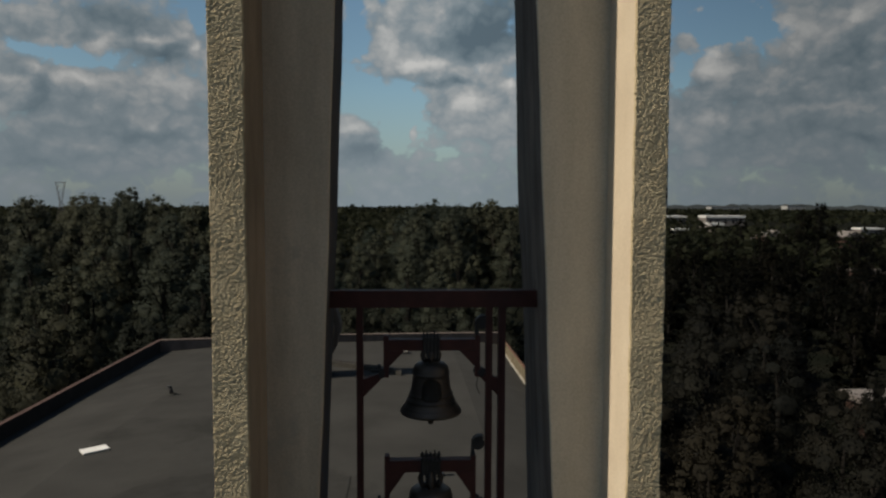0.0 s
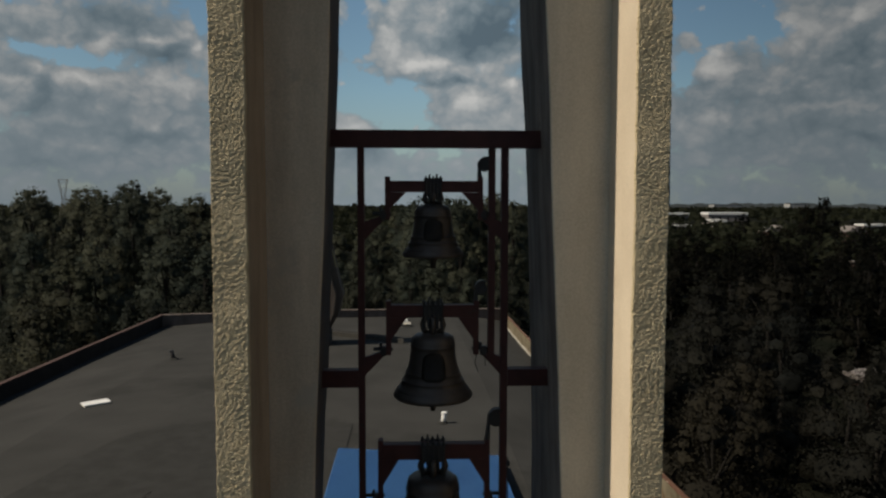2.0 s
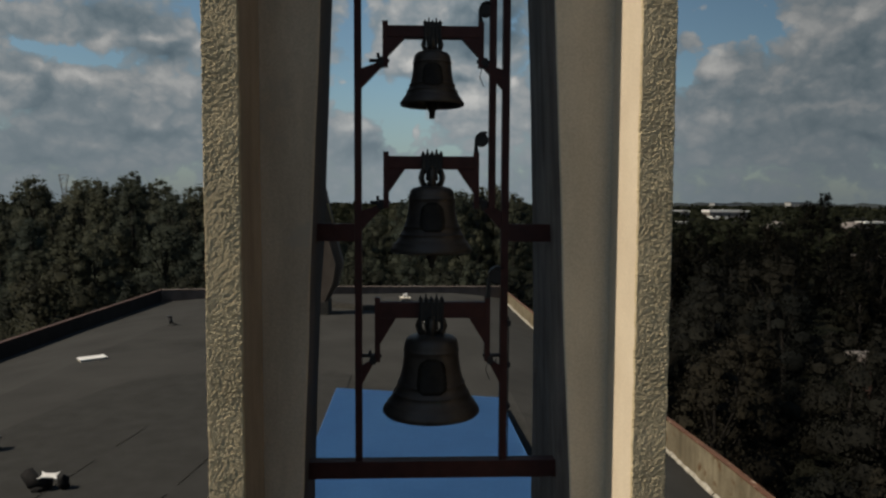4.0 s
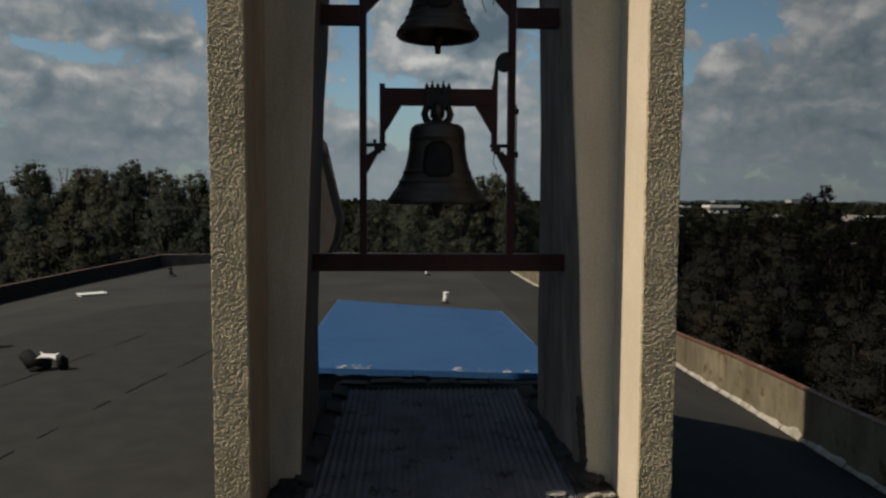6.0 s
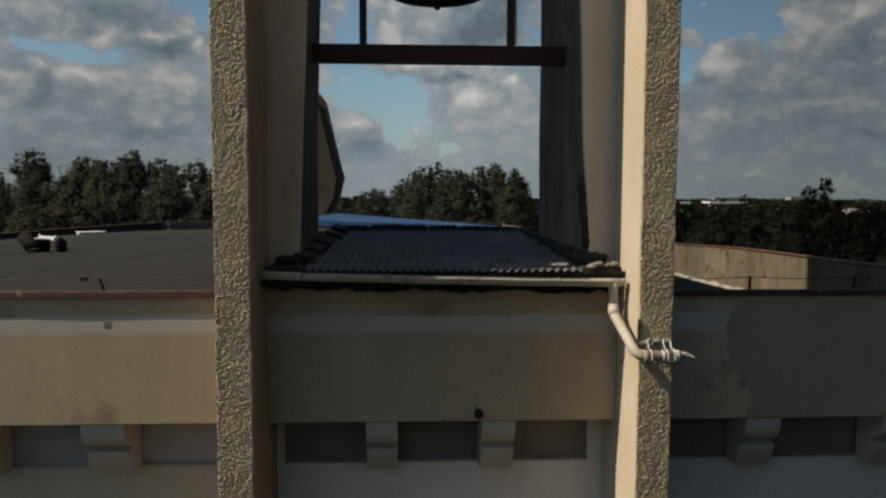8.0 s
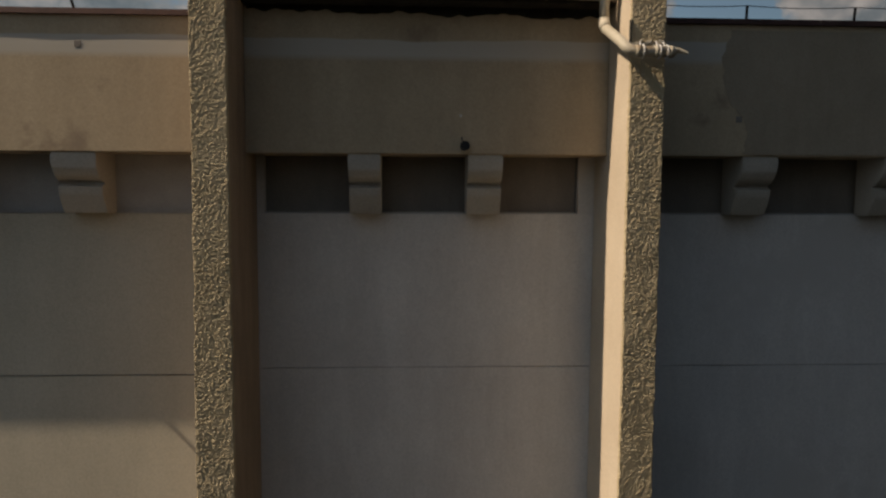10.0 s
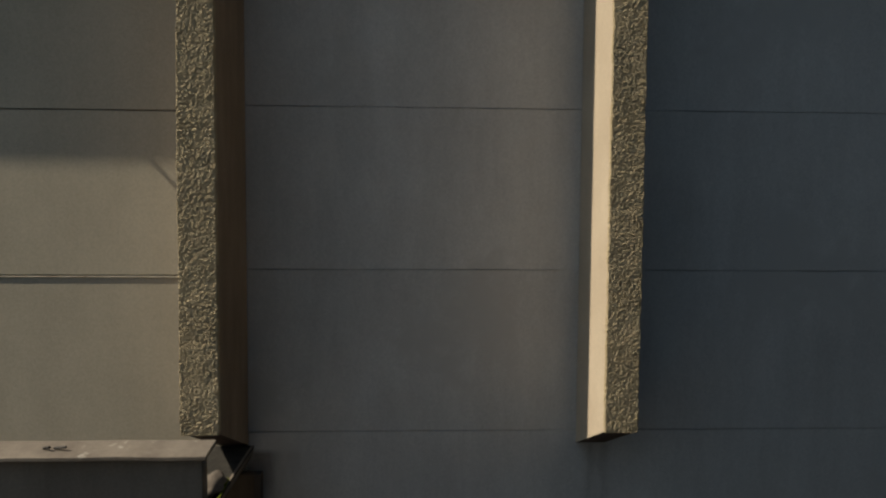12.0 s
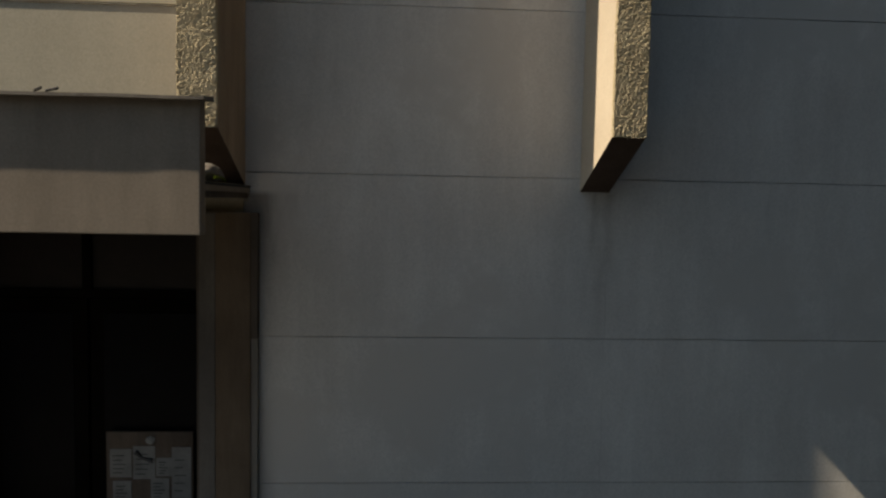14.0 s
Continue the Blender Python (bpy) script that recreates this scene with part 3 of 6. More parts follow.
    while y < 44.5:
        step = r2.uniform(0.3, 1.0)
        h1, w1 = r2.uniform(0.09, 0.17), r2.uniform(0.05, 0.08)
        prev = None
        n = 6
        for i in range(n + 1):
            f = i / n
            yy = y + (step - 0.03) * f + (0.02 * noise.noise(Vector((y, i, 3))) if 0 < i < n else 0)
            lip = h1 * (0.8 + 0.5 * noise.noise(Vector((yy * 3.0, 1, 5)))) * (0.82 if i in (0, n) else 1.0)
            zz = roof_z(6.12, yy)
            ring = [bm.verts.new(p) for p in ((6.22 - w1 - 0.02 * noise.noise(Vector((yy * 4, 7, 0))), yy, zz + 0.01), (6.22 - w1 * 0.55, yy, zz + lip * 0.62), (6.216, yy + 0.02 * noise.noise(Vector((yy * 9, 2, 2))), zz + lip), (6.22, yy, zz - 0.05))]
            if prev:
                for k in range(4):
                    bm.faces.new((prev[k], prev[(k + 1) % 4], ring[(k + 1) % 4], ring[k]))
            else:
                bm.faces.new(ring)
            prev = ring
        bm.faces.new(prev[::-1])
        y += step
    part("mortar_fillet", bm, FILLET, right, "cracked pale mortar fillet along its foot")
    kerb("parapet_left", "roof parapet coloured dark for its shaded side, worn red coping", ((-17.05, 1.0), (-17.05, 42.3)), 0.14,
         lambda f: table(1 + f * 42.4, ((0, 6.02), (24, 5.90), (31, 5.84), (43, 5.70))), (SHADE_FELT, DULL_COPING))
    kerb("parapet_back", "low weathered parapet along the far roof edge", ((-17.2, 42.3), (6.5, 45.2)), -0.3, lambda f: table(f, ((0, 5.70), (0.5, 5.74), (1, 5.56))), (BACK_FELT, BACK_FELT))
    # walls under the roof
    bm = bmesh.new()
    box(bm, -17.9, -17.42, 1.5, 44.0, GROUND_Z, 4.4)
    tagged(put("wall_left", bm, WALL), "plain rendered side wall of the church", "wall", kind="structure")
    tagged(put("wall_right", boxed(6.32, 6.8, 1.5, 45.0, GROUND_Z, 4.3), WALL), "plain rendered side wall of the church", "wall", kind="structure")
    tagged(put("wall_back", boxed(-17.4, 6.3, 44.0, 44.5, GROUND_Z, 4.3), WALL), "plain rendered back wall of the church", "wall", kind="structure")


build_ground()
build_roof()

# front wall: rendered panels with open joints before a dark backing
WALL_Y, NICHE_Y, CORNICE_Y = 1.1, 1.2, 0.65


def build_front():
    wall = thing("wall_front", (0, WALL_Y, GROUND_Z), "grey-beige rendered panel wall with thin horizontal joints", "wall", kind="structure")
    bm = bmesh.new()
    box(bm, -17.9, -4.7, WALL_Y + 0.035, 1.5, GROUND_Z, 5.3)
    box(bm, -4.7, -2.12, WALL_Y + 0.035, 1.5, -0.72, 5.3)
    box(bm, -2.12, 7.5, WALL_Y + 0.035, 1.5, GROUND_Z, 4.70)
    box(bm, -2.12, 7.5, NICHE_Y + 0.0, 1.5, 4.702, 5.3)
    part("backing", bm, JOINT, wall, "dark joint backing")
    rows = [GROUND_Z, -3.385, -1.853, -0.197, 1.483, 3.122, 4.70]
    left_rows = [-0.70, 1.415, 3.06, 4.70]
    def panel(x0, x1, z0, z1, gap=0.0022, mat=WALL):
        """A rendered slab whose upper and lower edges are trowelled by hand."""
        def edge(x, z, way):
            return z + way * (gap + 0.0016 + 0.0045 * noise.noise(Vector((x * 1.1, z * 7, way))) + 0.0028 * noise.noise(Vector((x * 6.0, z * 3, way + 4))))
        n = int((x1 - x0) / 0.07)
        xs = [x0 + 0.001 + (x1 - x0 - 0.002) * i / n for i in range(n + 1)]
        line = [(x, edge(x, z0, 1)) for x in xs] + [(x, edge(x, z1, -1)) for x in xs[::-1]]
        part("panel", prism(bmesh.new(), line, "y", WALL_Y, WALL_Y + 0.04), mat, wall)
    for z0, z1 in zip(rows, rows[1:]):
        panel(-1.70, 1.999, z0, z1)
        panel(1.999, 7.5, z0, z1)
    for z0, z1 in zip(left_rows, left_rows[1:]):
        panel(-7.2, -1.72, z0, z1, 0.007, WALL_CREAM)
        panel(-17.9, -7.2, z0, z1, 0.007, WALL_CREAM)
    panel(-17.9, -4.7, GROUND_Z, -0.7)
    # sunk band under the cornice: frame pieces beside the fins
    for x0, x1 in ((-1.75, -1.62), (1.53, 1.75)):
        part("niche_jamb", boxed(x0, x1, WALL_Y, NICHE_Y, 4.70, 5.28), WALL, wall)
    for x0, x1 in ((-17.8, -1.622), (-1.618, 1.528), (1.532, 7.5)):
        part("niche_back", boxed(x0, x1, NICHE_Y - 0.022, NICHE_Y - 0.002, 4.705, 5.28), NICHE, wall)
    for x0, x1 in ((-7.19, -2.0), (-17.8, -7.21)):
        part("joint_lip", prism(bmesh.new(), [(WALL_Y - 0.012, 1.402), (WALL_Y + 0.002, 1.396), (WALL_Y + 0.002, 1.408)], "x", x0, x1), FILLET, wall, "pale mortar lip along a joint")
    for x0, x1 in ((-1.62, 1.53), (2.0, 7.4), (-17.7, -2.0)):
        part("niche_sill", boxed(x0, x1, WALL_Y - 0.004, NICHE_Y - 0.024, 4.698, 4.712), JOINT, wall, "dirty narrow ledge")

    cor = thing("cornice", (0, CORNICE_Y, 5.27), "deep cream rendered cornice with a pale repainted strip", "cornice", kind="structure")
    for x0, x1 in ((-17.9, -1.995), (-1.695, 1.695), (1.995, 7.6)):
        if x0 == -1.695:
            bm = boxed(x0, x1, CORNICE_Y, 1.48, 5.27, 6.605, bevel=0.012)
        else:
            bm = prism(bmesh.new(), [(CORNICE_Y, 5.27), (1.48, 5.27), (1.48, 5.9), (0.695, 5.95), (0.695, 6.515), (CORNICE_Y, 6.515)], "x", x0, x1, bevel=0.01)
        part("cornice_face", bm, CORNICE, cor)
    for x0, x1 in ((-17.9, -2.0), (2.0, 7.6)):
        bm = bmesh.new()
        n = 60
        prev = None
        for i in range(n + 1):
            x = x0 + (x1 - x0) * i / n
            wob = 0.003 * noise.noise(Vector((x * 1.3, 0, 8)))
            ring = [bm.verts.new(p) for p in ((x, CORNICE_Y - 0.036 + wob, 6.500 + wob), (x, 0.71, 6.50), (x, 0.71, 6.535), (x, 0.66, 6.558), (x, CORNICE_Y - 0.03 + wob, 6.552 + wob))]
            if prev:
                for k in range(5):
                    bm.faces.new((prev[k], prev[(k + 1) % 5], ring[(k + 1) % 5], ring[k]))
            else:
                bm.faces.new(ring)
            prev = ring
        bm.faces.new(prev[::-1])
        part("flashing", bm, FLASHING, cor, "rust-red sheet flashing along the top edge")
    # a small open drain hole with a stub pipe
    bm = bmesh.new()
    tube(bm, [(0.34, CORNICE_Y - 0.05, 5.35), (0.34, CORNICE_Y + 0.02, 5.35)], 0.045, 14)
    part("drain_stub", bm, BLACK, cor, "black drain stub")
    bm = bmesh.new()
    tube(bm, [(-5.18, CORNICE_Y - 0.17, 5.31), (-5.18, CORNICE_Y + 0.02, 5.33)], 0.02, 10)
    part("drain_spout", bm, BLACK, cor, "thin black drain spout")
    bm = bmesh.new()
    tube(bm, [(0.315, CORNICE_Y - 0.012, 5.40), (0.312, CORNICE_Y - 0.02, 5.43)], 0.006, 6)
    part("wire_hook", bm, BLACK, cor)
    part("pale_plug", boxed(0.29, 0.31, CORNICE_Y - 0.006, CORNICE_Y + 0.004, 5.62, 5.64), WHITE, cor)
    r3 = random.Random(3)
    for x in (-3.18, 2.96, 4.13, 4.10):
        z = 6.24 if x < 0 else r3.choice((5.62, 6.2, 6.3))
        part("fixing_hole", boxed(x - 0.03, x + 0.03, CORNICE_Y - 0.004, CORNICE_Y + 0.01, z - 0.03, z + 0.03, bevel=0.004), NICHE, cor)

    # darker patch of newer render with a ragged edge
    r4 = random.Random(8)
    edge = [(2.86, 6.45), (2.78, 6.20), (2.80, 5.95), (2.88, 5.75), (3.02, 5.62), (3.05, 5.45), (3.0, 5.29)]
    bm = bmesh.new()
    pts = []
    for (xa, za), (xb, zb) in zip(edge, edge[1:]):
        for f in (0, 0.25, 0.5, 0.75):
            pts.append((xa + f * (xb - xa) + r4.uniform(-0.015, 0.015), za + f * (zb - za)))
    pts.append(edge[-1])
    prism(bm, pts + [(7.55, 5.29), (7.55, 6.45)], "y", CORNICE_Y - 0.006, CORNICE_Y + 0.01)
    part("render_patch", bm, PATCH, cor, "darker patched render with a ragged edge")

    # carved brackets under the cornice
    outline = [(1.12, 5.272), (CORNICE_Y + 0.015, 5.272), (CORNICE_Y + 0.02, 5.20), (CORNICE_Y + 0.035, 5.12), (CORNICE_Y + 0.08, 5.055), (CORNICE_Y + 0.14, 5.01),
               (CORNICE_Y + 0.215, 4.995), (CORNICE_Y + 0.215, 4.97), (CORNICE_Y + 0.13, 4.955), (CORNICE_Y + 0.15, 4.88), (CORNICE_Y + 0.20, 4.79), (CORNICE_Y + 0.25, 4.70), (1.12, 4.69)]
    for x, half in ((-4.52, 0.17), (-3.27, 0.205), (-0.603, 0.152), (0.542, 0.165), (3.197, 0.175), (4.60, 0.165), (-5.7, 0.17), (5.85, 0.165)):
        bm = prism(bmesh.new(), outline, "x", x - half, x + half, bevel=0.008)
        tagged(put("corbel", bm, CORBEL), "scroll-shaped cream rendered corbel under the cornice", "corbel", "corbels under the cornice")


build_front()


# ---------------------------------------------------------------- bell tower
TOP = 24.0


def fin(name, x0, x1, seed):
    """A tall narrow upright with a coarse sprayed face, smooth flanks and a foot cut on the slant."""
    ob = thing(name, ((x0 + x1) / 2, 0.5, 0.13), "tall cream pilaster, coarse roughcast face and smooth rendered flanks", "pilaster", "pilasters of the bell tower", "structure")
    back = 1.095
    bm = prism(bmesh.new(), [(0.022, 0.135), (0.022, TOP), (back, TOP), (back, -0.33)], "x", x0 + 0.004, x1 - 0.004)
    shaft = part("shaft", bm, FLANK_SHADED if x0 < 0 else FIN_SIDE, ob, "smooth flanks, brown tone holding their shade" if x0 < 0 else "smooth cream flanks")
    shaft.data.materials.append(FOOT_SHADE)
    # down-facing cut of the foot: its shade put into a darker colour
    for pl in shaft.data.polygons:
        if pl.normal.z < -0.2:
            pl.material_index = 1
    cell = 0.0064
    nx, nz = int((x1 - x0) / cell), int((17.4 - 0.13) / cell)
    X = np.linspace(x0, x1, nx + 1)
    Z = np.append(np.linspace(0.13, 17.4, nz), [TOP])
    verts = []
    climb, below = 0.0, 0.13
    for j, z in enumerate(Z):
        # finer grit towards the foot
        grit = 1.0 + 0.30 * max(0.0, min(1.0, (8.5 - z) / 5.0))
        climb, below = climb + grit * (z - below), z
        wob = 0.006 * noise.noise(Vector((seed, 0, z * 1.1))) + 0.008 * noise.noise(Vector((seed + 4, 0, z * 5.0)))
        wob2 = 0.006 * noise.noise(Vector((seed + 9, 0, z * 1.3))) + 0.008 * noise.noise(Vector((seed + 7, 0, z * 5.5)))
        for i, x in enumerate(X):
            f = i / nx
            p = Vector(((x - x0) * 52 * grit + seed, climb * 47 + 1.2 * noise.noise(Vector((x * 8, z * 3, seed))), 1.7))
            d = 0.75 * noise.noise(p) + 0.95 * noise.noise(p * 1.9 + Vector((3, 1, 0))) + 0.75 * noise.noise(p * 3.3) + 0.2
            d *= 1.25 + 0.8 * noise.noise(Vector((x * 5 + seed, z * 2.6, 8))) + 0.5 * noise.noise(Vector((seed, z * 7, 12)))
            d = max(-1.1, min(1.4, d)) + 0.45 * noise.noise(Vector((x * 9 + seed, z * 6, 4)))
            edge = min(f, 1 - f) * nx
            y = -(0.0034 + 0.0045 * (grit - 1.0)) * d + 0.0045 + 0.006 * max(0, noise.noise(Vector((x * 5, z * 2.2, seed + 20))) - 0.25)
            if noise.noise(Vector((x * 34, z * 29, seed + 40))) > 0.42:
                y += 0.0035
            if edge < 1:
                y = 0.035
            xx = x + (wob if f < 0.5 else wob2) * abs(1 - 2 * f) ** 2 - (0.032 * max(0.0, min(1.0, (5.2 - z) / 3.0)) * (1 - f) if x0 < 0 else 0.0) + 0.006 * noise.noise(Vector((z * 34, x * 30, seed)))
            verts.append((xx, y, z))
    faces = [(j * (nx + 1) + i, j * (nx + 1) + i + 1, (j + 1) * (nx + 1) + i + 1, (j + 1) * (nx + 1) + i) for j in range(nz) for i in range(nx)]
    me = bpy.data.meshes.new("roughcast")
    me.from_pydata(verts, [], faces)
    for pl in me.polygons:
        pl.use_smooth = True
    me.materials.append(STUCCO)
    face = new("roughcast_face", me)
    face.parent = ob
    face.matrix_parent_inverse = Matrix.Translation(-Vector(ob.location))
    tagged(face, "coarse sprayed roughcast face with pits")
    return ob


fin("pilaster", -2.0, -1.69, 1.0)
fin("pilaster", 1.69, 2.0, 6.0)

FRONT_Y = 0.83


def pylon(side):
    """Leaning slab wall behind a pilaster: its inner edge draws in towards the top."""
    def inner(z):
        if side < 0:
            return table(z, ((6.2, 1.425), (7.25, 1.385), (8.0, 1.35), (9.6, 1.29), (10.4, 1.254), (11.2, 1.23), (12.2, 1.184), (13.2, 1.138), (14.7, 1.075), (17.1, 1.005), (24.0, 0.80)))
        return table(z, ((6.2, 1.46), (7.1, 1.427), (8.0, 1.37), (9.1, 1.325), (10.4, 1.25), (11.8, 1.195), (13.2, 1.13), (14.7, 1.066), (16.0, 1.012), (17.1, 0.952), (24.0, 0.66)))

    def rear(z):
        if side < 0:
            return table(z, ((6.2, 1.47), (7.4, 1.455), (8.3, 1.447), (9.3, 1.42), (10.7, 1.365), (11.3, 1.32), (13.4, 1.24), (15.0, 1.167), (17.6, 1.085), (24.0, 0.88)))
        return table(z, ((6.2, 1.28), (7.2, 1.272), (10.6, 1.262), (13.5, 1.178), (15.0, 1.09), (17.6, 1.012), (24.0, 0.80)))
    back = 2.7
    bm = bmesh.new()
    prev = None
    for i in range(61):
        z = 5.9 + (TOP - 5.9) * i / 60
        xi, xb = (f(z) + 0.012 * noise.noise(Vector((z * 0.8, side, 3))) for f in (inner, rear))
        plan = [(1.70, FRONT_Y), (1.95, FRONT_Y), (1.97, 3.85), (xb + 0.33, 3.85), (xb + 0.05, back + 0.02), (xb, back - 0.03), (xi + (xb - xi) * 0.45, 1.7), (xi, FRONT_Y + 0.012), (xi + 0.012, FRONT_Y)]
        ring = [bm.verts.new((side * x, y, z)) for x, y in plan]
        if prev:
            for k in range(len(ring)):
                bm.faces.new((prev[k], prev[(k + 1) % len(ring)], ring[(k + 1) % len(ring)], ring[k]))
        else:
            bm.faces.new(ring)
        prev = ring
    bm.faces.new(prev[::-1])
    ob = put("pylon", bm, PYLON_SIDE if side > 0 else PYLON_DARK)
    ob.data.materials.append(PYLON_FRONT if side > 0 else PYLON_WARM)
    # front faces take the lighter lit tone, the rest keep the shaded one
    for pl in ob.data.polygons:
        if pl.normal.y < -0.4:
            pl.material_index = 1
    tagged(ob, "weathered streaked concrete tower pylon leaning inward, inner faces coloured for shade", "tower wall", "pylons of the bell tower", "structure")
    return ob


pylon(-1)
right_pylon = pylon(1)
bm = bmesh.new()
for k in range(18):
    z = 6.98 + 0.038 * k
    lump(bm, (1.418 - 0.0035 * k + 0.006 * math.sin(k * 2.1), FRONT_Y + 0.015, z), (0.036 + 0.006 * math.sin(k * 1.3) ** 2 - (0.012 if k > 15 else 0), 0.028, 0.045), k * 1.9, 2, 0.4)
part("split_edge", bm, TAR, right_pylon, "black split along its lower corner")


# ---------------------------------------------------------------- bell frame and bells
BELL_Y, CX = 1.50, -0.042


def channel(bm, a, b, w, h, t=0.012, axis="x", y=BELL_Y):
    """A steel channel lying along x (or standing along z), open towards the back."""
    f, k = y - w / 2, y + w / 2
    if axis == "x":
        z = a[1]
        return prism(bm, [(f, z), (k, z), (k, z + t), (f + t, z + t), (f + t, z + h - t), (k, z + h - t), (k, z + h), (f, z + h)], "x", a[0], b[0])
    x = a[0]
    return prism(bm, [(x, f), (x + h, f), (x + h, k), (x + h - t, k), (x + h - t, f + t), (x + t, f + t), (x + t, k), (x, k)], "z", a[1], b[1])


def build_frame():
    fr = thing("bell_support", (0, BELL_Y, 8.85), "red-oxide steel frame spanning the pylons, holding three bells", "bell support")
    part("top_beam", channel(bmesh.new(), (-1.30, 13.996), (1.30, 0), 0.14, 0.184), RUST, fr)
    part("bottom_beam", channel(bmesh.new(), (-1.50, 8.85), (1.47, 0), 0.14, 0.183), RUST, fr)
    part("side_beam", channel(bmesh.new(), (-1.42, 11.405), (-0.854, 0), 0.14, 0.185), RUST, fr)
    part("side_beam", channel(bmesh.new(), (0.773, 11.405), (1.42, 0), 0.14, 0.185), RUST, fr)
    part("post", channel(bmesh.new(), (-0.854, 9.035), (0, 13.994), 0.10, 0.072, axis="z"), RUST, fr)
    part("post", channel(bmesh.new(), (0.697, 9.035), (0, 13.994), 0.10, 0.076, axis="z"), RUST, fr)
    part("drive_post", channel(bmesh.new(), (0.558, 11.75), (0, 13.994), 0.09, 0.072, axis="z"), RUST, fr)
    for z, reach in ((13.225, 0.205), (11.745, 0.20), (10.09, 0.115)):
        for s, xp in ((-1, -0.782), (1, 0.697)):
            rr = reach if s < 0 else reach * 0.95
            xe = xp - s * rr
            g = prism(bmesh.new(), [(xp, z - 0.22), (xp, z - 0.02), (xe, z + 0.05), (xe, z - 0.01)], "y", BELL_Y - 0.035, BELL_Y + 0.035)
            part("bracket", g, RUST, fr)
            bm = boxed(xe - 0.03, xe + 0.035, BELL_Y - 0.05, BELL_Y + 0.05, z - 0.005, z + 0.10, bevel=0.012)
            tube(bm, [(xe, BELL_Y - 0.06, z + 0.05), (xe, BELL_Y + 0.06, z + 0.05)], 0.035, 12)
            box(bm, xe - 0.045, xe - 0.015, BELL_Y - 0.02, BELL_Y + 0.02, z + 0.09, z + 0.14)
            part("bearing", bm, BLACK, fr, "black bearing block")
    bm = bmesh.new()
    tube(bm, [(0.784, BELL_Y - 0.04, 9.05), (0.784, BELL_Y - 0.04, 10.6)], 0.007, 6)
    for z in (10.05, 10.5, 9.6):
        box(bm, 0.770, 0.808, BELL_Y - 0.06, BELL_Y - 0.02, z, z + 0.06, bevel=0.008)
    part("cable", bm, BLACK, fr, "black cable with clips")


def bell(rim_r, rim_z, shoulder_r, shoulder_z, top_z, yoke_z, yoke_h, leg_x, leg_z, wheel, tip_z):
    """A cast bell with its crown, hung from a steel yoke with dropped ends."""
    b = thing("bell", (CX, BELL_Y, rim_z), "dark bronze church bell hung from a red steel yoke", "bell", "bells in the tower")
    h = shoulder_z - rim_z
    R, S = rim_r, shoulder_r
    prof = [(R * 0.90, rim_z + 0.015 * h), (R * 0.965, rim_z), (R, rim_z + 0.03 * h), (R * 0.985, rim_z + 0.075 * h), (R * 0.93, rim_z + 0.12 * h), (R * 0.905, rim_z + 0.145 * h), (R * 0.905, rim_z + 0.16 * h), (R * 0.875, rim_z + 0.175 * h)]
    for f in np.linspace(0.22, 0.93, 12):
        r = S * 1.02 + (R * 0.86 - S * 1.02) * (1 - (f - 0.18) / 0.82) ** 2.6
        prof.append((r, rim_z + f * h))
        if abs(f - 0.285) < 0.02 or abs(f - 0.41) < 0.02 or abs(f - 0.867) < 0.02:
            prof += [(r + 0.006, rim_z + (f + 0.006) * h), (r + 0.006, rim_z + (f + 0.018) * h), (r - 0.001, rim_z + (f + 0.024) * h)]
    prof += [(S, rim_z + 0.96 * h), (S * 0.96, shoulder_z + 0.2 * (top_z - shoulder_z)), (S * 0.82, shoulder_z + 0.62 * (top_z - shoulder_z)), (S * 0.45, top_z - 0.004), (0.0, top_z)]
    bm = lathe(bmesh.new(), prof, (CX, BELL_Y), 56)
    lathe(bm, [(R * 0.90, rim_z + 0.015 * h), (R * 0.84, rim_z + 0.08 * h), (S * 0.9, rim_z + 0.7 * h), (S * 0.7, rim_z + 0.95 * h), (0.0, rim_z + 0.97 * h)], (CX, BELL_Y), 56)
    bmesh.ops.remove_doubles(bm, verts=bm.verts, dist=0.0005)
    body = part("bell_body", bm, BRONZE, b, "dark cast bronze with raised bands", smooth=True)
    # raised plaque
    bm = bmesh.new()
    n = 10
    ring = []
    for j in range(n + 1):
        f = 0.36 + 0.46 * j / n
        r = S * 1.02 + (R * 0.86 - S * 1.02) * (1 - (f - 0.18) / 0.82) ** 2.6 + 0.014
        half = 0.47 * max(0.3, 1 - abs((j / n - 0.48) / 0.56) ** 5)
        ring.append([bm.verts.new((CX + r * math.sin(a), BELL_Y - r * math.cos(a), rim_z + f * h)) for a in np.linspace(-half, half, 7)])
    for a, c in zip(ring, ring[1:]):
        for k in range(6):
            bm.faces.new((a[k], a[k + 1], c[k + 1], c[k]))
    bmesh.ops.solidify(bm, geom=bm.faces[:], thickness=0.02)
    part("relief_plaque", bm, RELIEF, body, "dark oval relief plaque", smooth=True)
    # crown loops
    bm = bmesh.new()
    ch = yoke_z - top_z
    for a in (0.0, math.pi, 0.5 * math.pi, 1.5 * math.pi):
        pts = [(CX + S * q * math.cos(a), BELL_Y + S * q * math.sin(a), top_z + w * ch) for q, w in ((0.30, -0.08), (0.42, 0.18), (0.48, 0.48), (0.42, 0.78), (0.30, 1.02))]
        tube(bm, pts, [0.15 * S, 0.13 * S, 0.13 * S, 0.13 * S, 0.15 * S], 8)
    tube(bm, [(CX, BELL_Y, top_z - 0.02), (CX, BELL_Y, top_z + 0.5 * ch), (CX, BELL_Y, yoke_z + 0.01)], [0.24 * S, 0.17 * S, 0.22 * S], 10)
